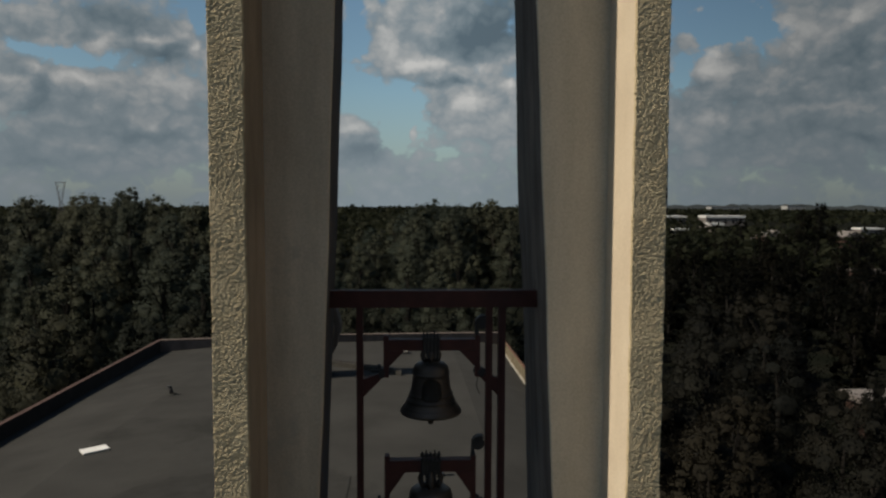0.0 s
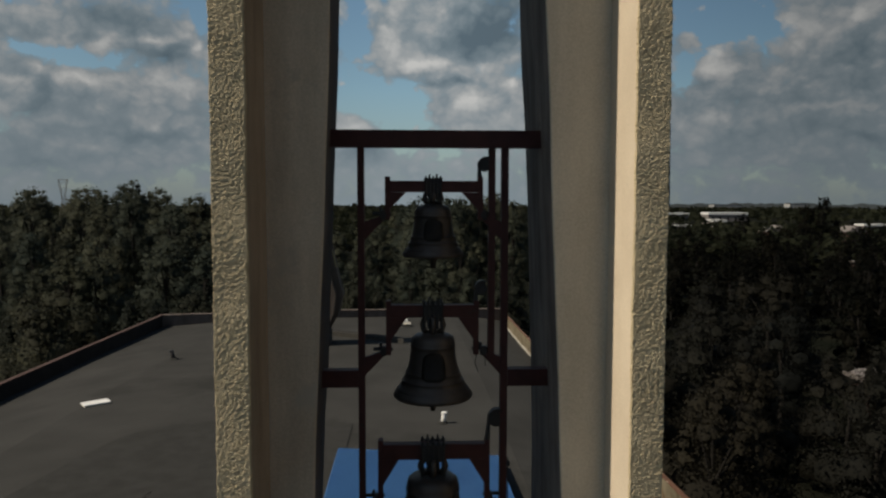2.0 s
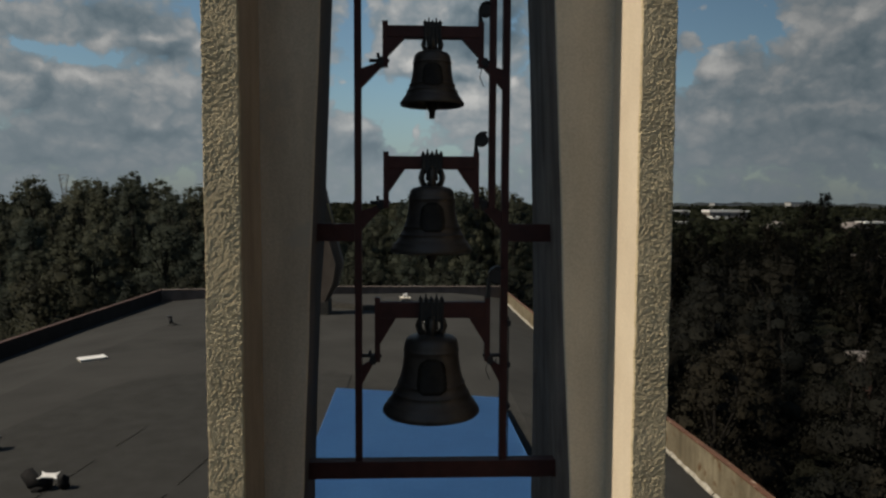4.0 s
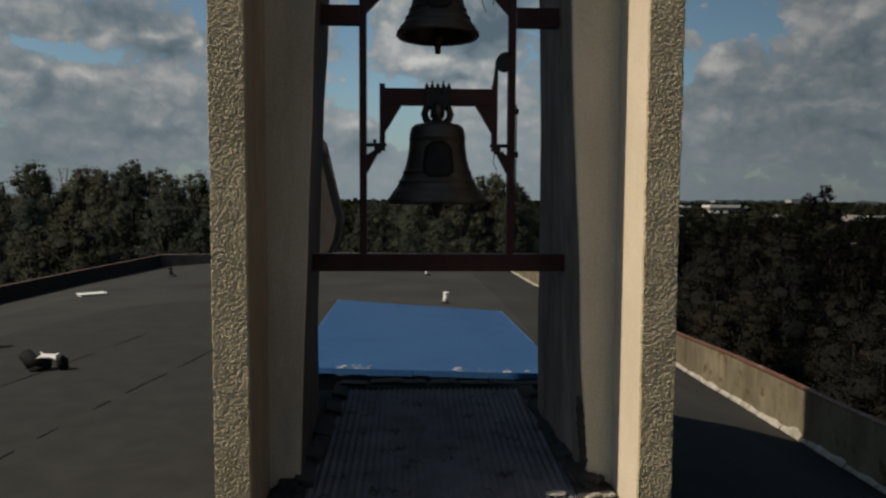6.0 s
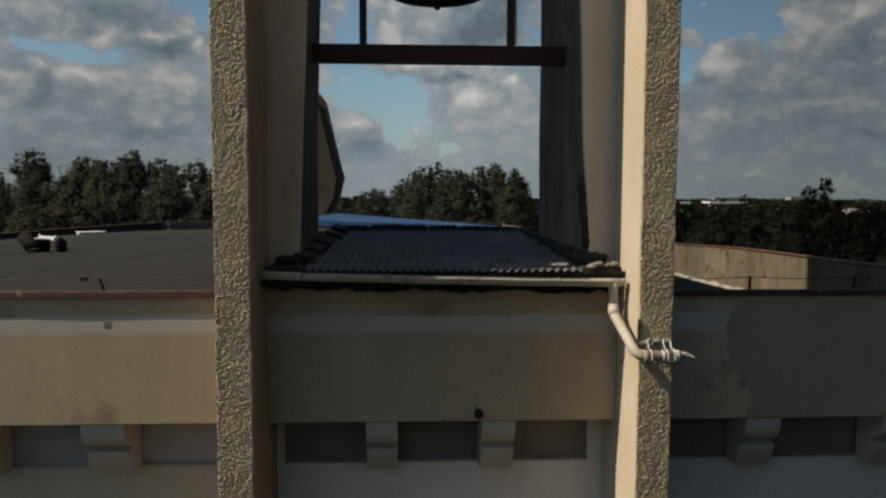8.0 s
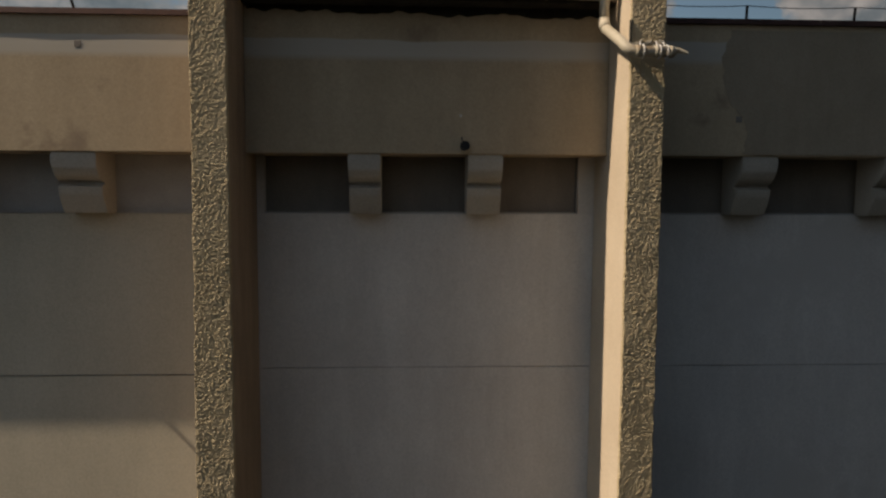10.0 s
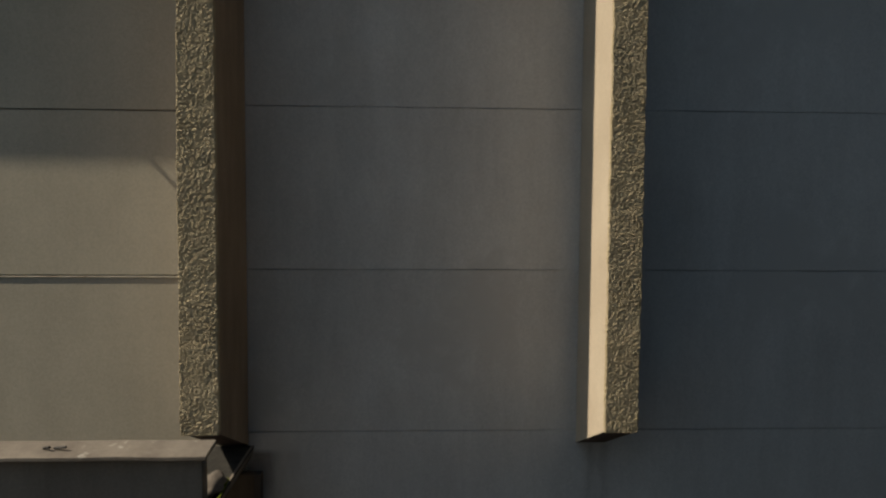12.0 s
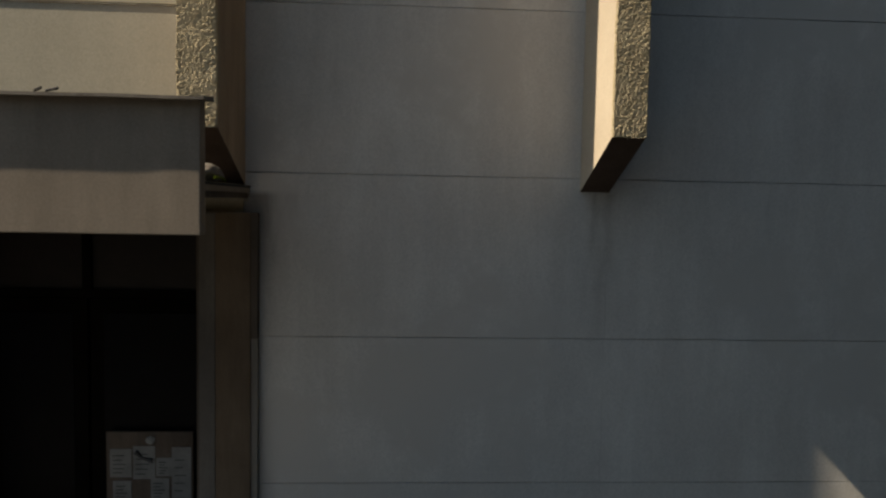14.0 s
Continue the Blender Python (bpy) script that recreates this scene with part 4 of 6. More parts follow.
    part("crown", bm, BRONZE, b, smooth=True)
    # yoke
    bm = bmesh.new()
    x0, x1 = leg_x
    box(bm, x0 + 0.05, x1 - 0.05, BELL_Y - 0.06, BELL_Y + 0.06, yoke_z, yoke_z + yoke_h, bevel=0.006)
    yoke = part("yoke", bm, RUST, b, "red-oxide steel yoke")
    for s, x in ((1, x0), (-1, x1)):
        prof2 = [(x, leg_z), (x, yoke_z + yoke_h + 0.045), (x + s * 0.055, yoke_z + yoke_h + 0.045), (x + s * 0.055, yoke_z - 0.002), (x + s * 0.055 + s * (0.17 if yoke_h > 0.12 else 0.035), yoke_z - 0.002),
                 (x + s * 0.055, yoke_z - 0.02 - 0.55 * (yoke_z - leg_z)), (x + s * 0.055, leg_z)]
        bm = prism(bmesh.new(), [(px, pz) for px, pz in prof2] if s > 0 else [(px, pz) for px, pz in prof2][::-1], "y", BELL_Y - 0.055, BELL_Y + 0.055)
        part("yoke_arm", bm, RUST, yoke)
        bm = bmesh.new()
        tube(bm, [(x - s * 0.14, BELL_Y, leg_z + 0.06), (x + s * 0.07, BELL_Y, leg_z + 0.06)], 0.02, 10)
        part("pivot_pin", bm, BLACK, yoke)
    # bolts that clamp the crown to the yoke
    for k, dx in enumerate(np.linspace(-0.40, 0.40, 5)):
        for dy in (-0.085, 0.085):
            bm = bmesh.new()
            tube(bm, [(CX + dx * S, BELL_Y + dy, top_z + 0.3 * ch), (CX + dx * S, BELL_Y + dy, yoke_z + yoke_h + 0.05 + 0.02 * (k % 2))], [0.017, 0.008], 8)
            tube(bm, [(CX + dx * S, BELL_Y + dy, yoke_z + yoke_h + 0.002), (CX + dx * S, BELL_Y + dy, yoke_z + yoke_h + 0.03)], 0.021, 6)
            part("bolt", bm, BLACK, yoke, "black threaded bolt")
    for dy in (-0.085, 0.085):
        part("clamp_plate", boxed(CX - 0.48 * S, CX + 0.48 * S, BELL_Y + dy - 0.018, BELL_Y + dy + 0.018, yoke_z + yoke_h - 0.02, yoke_z + yoke_h + 0.006), BLACK, yoke)
    part("strap", boxed(CX - 0.46 * S, CX + 0.46 * S, BELL_Y - 0.09, BELL_Y - 0.062, yoke_z - 0.02, yoke_z + yoke_h + 0.004, bevel=0.005), BLACK, yoke)
    # drive wheel at the end of the yoke
    wx, wz, wr = wheel
    bm = bmesh.new()
    lathe(bm, [(0, -0.03), (wr * 0.8, -0.03), (wr, -0.02), (wr * 0.9, 0), (wr, 0.02), (wr * 0.8, 0.03), (0, 0.03)], (0, 0), 24)
    bmesh.ops.rotate(bm, verts=bm.verts, matrix=Matrix.Rotation(radians(90), 3, "X"))
    bmesh.ops.translate(bm, verts=bm.verts, vec=(wx, BELL_Y - 0.01, wz))
    ring = [(wx + 0.02 - 1.25 * wr * math.sin(u), wz + 1.25 * wr * math.cos(u)) for u in np.linspace(-0.5, 1.75, 8)] + [(x1 - 0.055, yoke_z + yoke_h - 0.02), (x1, yoke_z + yoke_h - 0.02)]
    ring += [(wx + 0.02 - 0.95 * wr * math.sin(u), wz + 0.95 * wr * math.cos(u)) for u in np.linspace(1.75, -0.5, 8)]
    prism(bm, ring[::-1], "y", BELL_Y - 0.05, BELL_Y + 0.045)
    part("drive_wheel", bm, BLACK, b, "black grooved drive wheel")
    # clapper
    bm = bmesh.new()
    tube(bm, [(CX, BELL_Y, top_z - 0.15), (CX, BELL_Y, rim_z + 0.05)], 0.022, 8)
    lathe(bm, [(0, tip_z), (0.028, tip_z), (0.034, tip_z + 0.07), (0.06, tip_z + 0.11), (0.068, tip_z + 0.16), (0.05, tip_z + 0.22), (0.025, tip_z + 0.27), (0, tip_z + 0.28)], (CX, BELL_Y), 16)
    part("clapper", bm, BLACK, b, "black iron clapper", smooth=True)
    # loose wire under the right bearing
    bm = bmesh.new()
    xw = x1 - 0.03
    tube(bm, [(xw + 0.02, BELL_Y, leg_z + 0.02), (xw - 0.01, BELL_Y - 0.02, leg_z - 0.10), (xw + 0.03, BELL_Y - 0.03, leg_z - 0.20)], 0.005, 5)
    tube(bm, [(xw + 0.10, BELL_Y, leg_z + 0.02), (xw + 0.11, BELL_Y - 0.02, leg_z - 0.13)], 0.005, 5)
    part("loose_wire", bm, BLACK, b)


build_frame()
bell(0.338, 12.825, 0.195, 13.325, 13.40, 13.520, 0.122, (-0.560, 0.495), 13.228, (0.51, 13.815, 0.072), 12.695)
bell(0.434, 11.285, 0.236, 11.930, 11.995, 12.165, 0.135, (-0.552, 0.455), 11.753, (0.48, 12.474, 0.072), 11.122)
bell(0.522, 9.56, 0.285, 10.340, 10.415, 10.588, 0.17, (-0.645, 0.585), 10.115, (0.655, 11.03, 0.09), 9.41)


# ---------------------------------------------------------------- little roof between the pylons
def build_lean_to():
    ob = thing("lean_to_roof", (0, 2, 6.7), "dark weathered corrugated sheet roof between the pylons", "roof")
    pitch, amp = 0.076, 0.0135
    xs = np.arange(-1.33, 1.281, pitch / 8)
    ys = np.linspace(0.36, 3.62, 10)
    def zed(y):
        return 6.775 + (y - 0.36) * 0.066
    bm = bmesh.new()
    rows = [[bm.verts.new((x, y, zed(y) + amp * math.cos(2 * math.pi * x / pitch) + 0.006 * noise.noise(Vector((x * 2, y * 2, 1))))) for x in xs] for y in ys]
    for a, b in zip(rows, rows[1:]):
        for k in range(len(xs) - 1):
            bm.faces.new((a[k], a[k + 1], b[k + 1], b[k]))
    bmesh.ops.solidify(bm, geom=bm.faces[:], thickness=0.006)
    part("corrugated_sheet", bm, SHEET, ob, smooth=True)
    part("deck", prism(bmesh.new(), [(0.44, 6.62), (0.44, 6.745), (3.7, 6.962), (3.7, 6.60)], "x", -1.69, 1.69), TAR, ob, "dark boarding under the sheet")
    # tarred upstands along the pylons
    r = random.Random(12)

    def dressed(path, wide, high, seed, skew=0.0):
        """A hand-dressed strip of tarred felt along a line, its edges uneven."""
        bm = bmesh.new()
        prev = None
        pts = [Vector(a).lerp(Vector(b), k / 10) for a, b in zip(path, path[1:]) for k in range(10)] + [Vector(path[-1])]
        for i, p in enumerate(pts):
            d = (pts[min(i + 1, len(pts) - 1)] - pts[max(i - 1, 0)]).normalized()
            o = Vector((-d.y, d.x, 0)).normalized()
            n1, n2, n3 = (noise.noise(Vector((p.x * 3.1 + seed, p.y * 3.1, k * 5.0))) for k in range(3))
            w, h = wide * (1 + 0.35 * n1), high * (1 + 0.5 * n2)
            ring = [bm.verts.new(p + o * a + Vector((0, 0, c))) for a, c in ((-w, -0.03), (-w * 0.8, h * 0.45 + 0.012 * n3), (-w * 0.1, h * (0.8 + skew)), (w * 0.75, h * (1.0 - skew)), (w, -0.03))]
            if prev:
                for k in range(5):
                    bm.faces.new((prev[k], prev[(k + 1) % 5], ring[(k + 1) % 5], ring[k]))
            else:
                bm.faces.new(ring)
            prev = ring
        bm.faces.new(prev[::-1])
        return bm

    for s in (-1, 1):
        part("tar_upstand", dressed([(s * 1.45, 0.62, zed(0.62)), (s * 1.36, 1.0, zed(1.0)), (s * 1.31, 2.2, zed(2.2)), (s * 1.27, 3.6, zed(3.6))], 0.085, 0.055, 3.0 * s), TAR, ob, "tarred felt upstand")
        for y in (0.9, 1.45, 2.1, 2.8, 3.35):
            q = boxed(-0.10, 0.10, -0.17, 0.17, -0.02, 0.035 + r.uniform(0, 0.03), bevel=0.015)
            bmesh.ops.rotate(q, verts=q.verts, matrix=Euler((0.07, s * -0.25, r.uniform(-0.2, 0.2))).to_matrix())
            bmesh.ops.translate(q, verts=q.verts, vec=(s * (1.40 - 0.04 * y), y, zed(y) + 0.035))
            part("felt_patch", q, TAR, ob, "curled piece of tarred felt")
    part("tar_ridge", dressed([(-1.36, 3.74, 6.985), (-0.4, 3.76, 6.985), (0.5, 3.75, 6.975), (1.34, 3.74, 6.965)], 0.15, 0.055, 9.0), TAR, ob, "tarred felt ridge strip")
    for x0 in np.arange(-1.3, 1.25, 0.42):
        w = r.uniform(0.34, 0.46)
        q = boxed(0, w, -0.11, 0.12, -0.01, 0.018, bevel=0.006)
        bmesh.ops.rotate(q, verts=q.verts, matrix=Euler((r.uniform(-0.12, 0.05), r.uniform(-0.03, 0.03), r.uniform(-0.05, 0.05))).to_matrix())
        bmesh.ops.translate(q, verts=q.verts, vec=(x0, 3.80 + r.uniform(-0.03, 0.03), 7.03 - 0.01 * x0))
        part("ridge_sheet", q, TAR, ob, "lapped tarred sheet")
    part("tar_block", boxed(-1.60, -1.40, 0.62, 0.82, zed(0.7) - 0.06, zed(0.7) + 0.085, bevel=0.02), TAR, ob, "tarred block in the corner")
    part("corner_tar", boxed(-1.66, -1.33, 0.42, 0.84, zed(0.6) - 0.07, zed(0.6) + 0.012, bevel=0.02), TAR, ob, "tarred corner filling")
    part("corner_tar", boxed(1.28, 1.66, 0.42, 0.84, zed(0.6) - 0.07, zed(0.6) + 0.012, bevel=0.02), TAR, ob, "tarred corner filling")
    for x, y, w in ((1.46, 0.74, 0.09), (1.55, 0.74, 0.06), (1.38, 0.76, 0.07), (1.50, 0.68, 0.05)):
        part("tar_lump", lump(bmesh.new(), (x, y, zed(y) + 0.06), (w, w * 0.8, w * 0.7), x * 7, 2), TAR, ob)
    # broken mortar bits by the corner of the gutter
    for k in range(7):
        x, y = (1.36 + 0.045 * k, 0.40 + r.uniform(0, 0.07)) if k < 6 else (1.08, 0.52)
        bm = lump(bmesh.new(), (x, y, zed(y) + 0.03 + 0.012 * (k % 3)), (r.uniform(0.03, 0.05), 0.03, 0.020) if k < 6 else (0.11, 0.06, 0.02), k * 3.3, 2, 0.6)
        rubble = put("mortar_rubble", bm, FILLET)
        tagged(rubble, "broken pale mortar bit beside the gutter", "rubble", "rubble by the gutter")

    # dark strip added for the shadow and stain below the gutter
    bm = bmesh.new()
    prev = None
    for i in range(121):
        x = -1.66 + 3.3 * i / 120
        low = 6.568 - 0.012 * (x + 1.6) + 0.035 * noise.noise(Vector((x * 2.3, 4, 1))) + 0.03 * noise.noise(Vector((x * 9.0, 1, 6)))
        ring = [bm.verts.new((x, CORNICE_Y - 0.018, 6.612)), bm.verts.new((x, CORNICE_Y - 0.006 - 0.01 * abs(noise.noise(Vector((x * 5, 2, 2)))), low))]
        if prev:
            bm.faces.new((prev[0], ring[0], ring[1], prev[1]))
        prev = ring
    bmesh.ops.solidify(bm, geom=bm.faces[:], thickness=0.004)
    part("hanging_felt", bm, TAR, ob, "ragged dark strip for the shadow and stain under the gutter")

    g = thing("gutter", (0, 0.35, 6.60), "cream plastic half-round gutter under the corrugated roof", "gutter")
    def drop(x):
        return 6.742 - 0.0225 * (x + 1.6)
    bm = bmesh.new()
    n, m = 24, 12
    prev = None
    for i in range(n + 1):
        x = -1.665 + 3.32 * i / n
        sag = -0.008 * math.sin(math.pi * i / n) + 0.004 * noise.noise(Vector((x * 2, 0, 0)))
        ring = []
        for rr in (0.062, 0.055):
            angs = np.linspace(math.pi, 2 * math.pi, m) if rr > 0.06 else np.linspace(2 * math.pi, math.pi, m)
            ring += [bm.verts.new((x, 0.35 + rr * math.cos(a), drop(x) + 0.025 + sag + rr * 1.15 * math.sin(a))) for a in angs]
        if prev:
            for k in range(len(ring)):
                bm.faces.new((prev[k], prev[(k + 1) % len(ring)], ring[(k + 1) % len(ring)], ring[k]))
        else:
            bm.faces.new(ring)
        prev = ring
    bm.faces.new(prev[::-1])
    part("trough", bm, PVC, g, smooth=True)
    for x in (-1.3, -0.5, 0.3, 1.05):
        part("gutter_bracket", boxed(x - 0.005, x + 0.005, 0.286, 0.446, drop(x) - 0.049, drop(x) + 0.028, bevel=0.003), CAPPING, g, "narrow strap")
    for x in (-1.67, 1.65):
        part("end_cap", boxed(x, x + 0.012, 0.283, 0.417, drop(x) - 0.045, drop(x) + 0.03, bevel=0.008), PVC, g)

    p = thing("downpipe", (1.7, -0.1, 6.1), "cream plastic downpipe wired round the pilaster face", "pipe")
    bm = bmesh.new()
    tube(bm, [(1.555, 0.35, 6.665), (1.555, 0.35, 6.61), (1.555, 0.35, 6.40)], [0.058, 0.044, 0.042], 18)
    tube(bm, [(1.555, 0.35, 6.47), (1.555, 0.35, 6.39)], 0.050, 18)
    part("outlet", bm, PVC, p, smooth=True)
    bm = bmesh.new()
    tube(bm, [(1.555, 0.35, 6.42), (1.556, 0.31, 6.375), (1.60, -0.08, 6.17), (1.615, -0.135, 6.12), (1.65, -0.155, 6.097), (1.72, -0.158, 6.088), (1.99, -0.158, 6.088)], 0.045, 18)
    part("bent_pipe", bm, PVC, p, smooth=True)
    for a, b2, r2 in (((1.555, 0.35, 6.43), (1.556, 0.29, 6.365), 0.051), ((1.68, -0.158, 6.09), (1.73, -0.158, 6.088), 0.051), ((1.84, -0.158, 6.088), (1.875, -0.158, 6.088), 0.050), ((1.96, -0.158, 6.088), (2.0, -0.158, 6.088), 0.050)):
        part("pipe_collar", tube(bmesh.new(), [a, b2], r2, 18), PVC, p, smooth=True)
    bm = bmesh.new()
    tube(bm, [(2.0, -0.158, 6.088), (2.05, -0.16, 6.10), (2.12, -0.17, 6.075)], [0.04, 0.022, 0.012], 10)
    part("torn_end", bm, PVC, p)
    for x in (1.745, 1.885, 1.945):
        bm = bmesh.new()
        pts = [(x, -0.158 + 0.054 * math.cos(a), 6.088 + 0.054 * math.sin(a)) for a in np.linspace(0, 2 * math.pi, 18)]
        tube(bm, pts, 0.006, 6)
        tube(bm, [(x, -0.11, 6.14), (x + 0.02, -0.01, 6.20)], 0.006, 6)
        part("wire_tie", bm, WHITE, p, "pale wire tie")
    # patched hollow in the roughcast above the pipe
    bm = bmesh.new()
    for k in range(9):
        lump(bm, (1.72 + 0.028 * k, -0.01, 6.165 + 0.015 * (k % 3)), (0.03, 0.022, 0.025), k * 1.7, 1, 0.6)
    tagged(put("mortar_patch", bm, FILLET), "rough mortar smear above the downpipe", "mortar patch")
    tagged(put("dark_slot", boxed(1.686, 1.70, -0.012, 0.03, 6.17, 6.38, bevel=0.004), TAR), "dark slot chased into the pilaster edge", "slot")


build_lean_to()


def build_blue_roof():
    ob = thing("annex_roof", (0, 8, 6.1), "blue painted sheet-metal roof behind the bell tower, flaking at its edge", "roof")
    corners = [(-2.13, 4.44, 7.11), (2.0, 4.44, 6.975), (2.01, 12.1, 6.70), (-2.16, 11.9, 7.03)]
    bm = bmesh.new()
    n = 14
    def at(u, v):
        a = Vector(corners[0]).lerp(Vector(corners[1]), u)
        c = Vector(corners[3]).lerp(Vector(corners[2]), u)
        q = a.lerp(c, v)
        q.z += 0.006 * noise.noise(q * 1.3)
        return q
    rows = [[bm.verts.new(at(i / n, j / n)) for i in range(n + 1)] for j in range(n + 1)]
    for a, b in zip(rows, rows[1:]):
        for k in range(n):
            bm.faces.new((a[k], a[k + 1], b[k + 1], b[k]))
    bmesh.ops.solidify(bm, geom=bm.faces[:], thickness=0.03)
    part("roof_sheet", bm, BLUE, ob, "blue painted metal")
    bm = bmesh.new()
    for a, b in ((0, 3), (3, 2), (2, 1)):
        A, B = Vector(corners[a]), Vector(corners[b])
        tube(bm, [A + Vector((0, 0, -0.01)), B + Vector((0, 0, -0.01))], 0.014, 8)
    part("rolled_edge", bm, BLUE, ob)
    bm = bmesh.new()
    for k in range(18):
        a, b = Vector(corners[0]).lerp(Vector(corners[1]), k / 18 + 0.001), Vector(corners[0]).lerp(Vector(corners[1]), (k + 1) / 18)
        d = 0.085 + 0.03 * noise.noise(Vector((k * 0.7, 3, 0)))
        v = [bm.verts.new(q) for q in ((a.x, a.y - 0.012, a.z + 0.006), (b.x, b.y - 0.012, b.z + 0.006), (b.x, b.y - 0.02, b.z - d), (a.x, a.y - 0.02, a.z - d))]
        bm.faces.new(v)
    bmesh.ops.remove_doubles(bm, verts=bm.verts, dist=0.004)
    bmesh.ops.solidify(bm, geom=bm.faces[:], thickness=0.006)
    part("eaves_strip", bm, BLUE, ob)
    r = random.Random(21)
    for k in range(26):
        u = r.choice((r.uniform(0.15, 0.42), r.uniform(0.58, 0.64), r.uniform(0.66, 0.87)))
        q = at(u, r.uniform(0.0, 0.035))
        s = r.uniform(0.008, 0.024)
        bm = lump(bmesh.new(), (q.x, q.y, q.z + 0.002), (s * 1.8, s, 0.004), k, 1, 0.6)
        part("paint_flake", bm, FLAKED, ob)
    for x0, x1, y0, y1 in ((-2.06, -1.94, 4.62, 11.8), (1.80, 1.92, 4.62, 11.8), (-2.06, 1.92, 4.5, 4.618), (-2.06, 1.92, 11.802, 11.92)):
        part("annex_wall", boxed(x0, x1, y0, y1, 5.4, 6.70 if x0 > 0 or y1 > 10 else 6.93), TAR, ob, "dark tarred upstand wall")


build_blue_roof()


# ---------------------------------------------------------------- things on the big roof
def vent(x, y, h, r, lean=(0, 0), label="pale metal vent pipe on the felt roof", mat=None, cap=True):
    z = roof_z(x, y)
    v = thing("vent_pipe", (x, y, z), label, "vent", "vents on the roof")
    top = Vector((x + lean[0], y + lean[1], z + h))
    part("pipe", tube(bmesh.new(), [(x, y, z - 0.08), top], r, 14), mat or WHITE, v, smooth=True)
    bm = bmesh.new()
    lathe(bm, [(r * 2.4, z - 0.02), (r * 2.2, z + 0.03), (r * 1.1, z + 0.09)], (x, y), 14)
    part("collar", bm, SEAM, v, "dark felt collar")
    if cap:
        bm = bmesh.new()
        lathe(bm, [(0, top.z + 0.05), (r * 1.3, top.z + 0.02), (r * 1.35, top.z - 0.015), (0, top.z - 0.01)], (top.x, top.y), 14)
        part("cap", bm, mat or WHITE, v)


vent(0.73, 16.2, 0.34, 0.075, (0.05, 0.0))
vent(0.40, 27.4, 0.36, 0.085)
vent(-11.6, 27.8, 0.42, 0.10, (-0.12, 0.0), "grey bent vent pipe on the felt roof", BLACK)
vent(-9.45, 9.5, 0.30, 0.12, (0.1, 0.0), "dark vent pipe on the felt roof", BLACK)


def build_fallen_cowl():
    x, y = -7.05, 7.2
    z = roof_z(x, y)
    ob = thing("chimney_cowl", (x, y, z), "toppled black chimney cowl with a white plate lying on the roof", "cowl")
    bm = bmesh.new()
    tube(bm, [(x - 0.42, y + 0.1, z + 0.30), (x - 0.25, y, z + 0.16), (x + 0.05, y - 0.02, z + 0.12)], [0.12, 0.14, 0.13], 14)
    part("cowl_body", bm, SOOT, ob, smooth=True)
    bm = bmesh.new()
    prism(bm, [(-0.17, 0.10), (-0.09, 0.045), (0.10, 0.05), (0.16, 0.10), (0.13, 0.0), (0.17, -0.10), (0.08, -0.06), (-0.10, -0.06), (-0.18, -0.11), (-0.12, 0.0)], "z", -0.012, 0.012)
    bmesh.ops.rotate(bm, verts=bm.verts, matrix=Euler((0.45, 0.08, 0.1)).to_matrix())
    bmesh.ops.translate(bm, verts=bm.verts, vec=(x + 0.05, y - 0.02, z + 0.29))
    part("white_plate", bm, WHITE, ob, "white metal plate")
    part("cowl_end", lump(bmesh.new(), (x + 0.30, y, z + 0.14), (0.10, 0.12, 0.15), 3.0, 2), SOOT, ob)
    part("cowl_foot", lump(bmesh.new(), (x - 0.1, y - 0.08, z + 0.05), (0.16, 0.12, 0.09), 5.0, 2), SOOT, ob)


build_fallen_cowl()


def build_skylight():
    x, y = -11.6, 19.4
    z = roof_z(x, y)
    ob = thing("roof_hatch", (x, y, z), "low white roof hatch lying on the felt", "hatch")
    bm = bmesh.new()
    box(bm, -0.42, 0.42, -0.24, 0.24, -0.06, 0.055, bevel=0.015)
    bmesh.ops.rotate(bm, verts=bm.verts, matrix=Matrix.Rotation(0.66, 3, "Z"))
    bmesh.ops.translate(bm, verts=bm.verts, vec=(x, y, z))
    part("curb", bm, FLAKED, ob, "dirty pale curb")
    bm = bmesh.new()
    box(bm, -0.45, 0.45, -0.27, 0.27, 0.057, 0.095, bevel=0.012)
    bmesh.ops.rotate(bm, verts=bm.verts, matrix=Matrix.Rotation(0.66, 3, "Z"))
    bmesh.ops.translate(bm, verts=bm.verts, vec=(x, y, z))
    part("lid", bm, WHITE, ob, "white sheet-metal lid")


build_skylight()


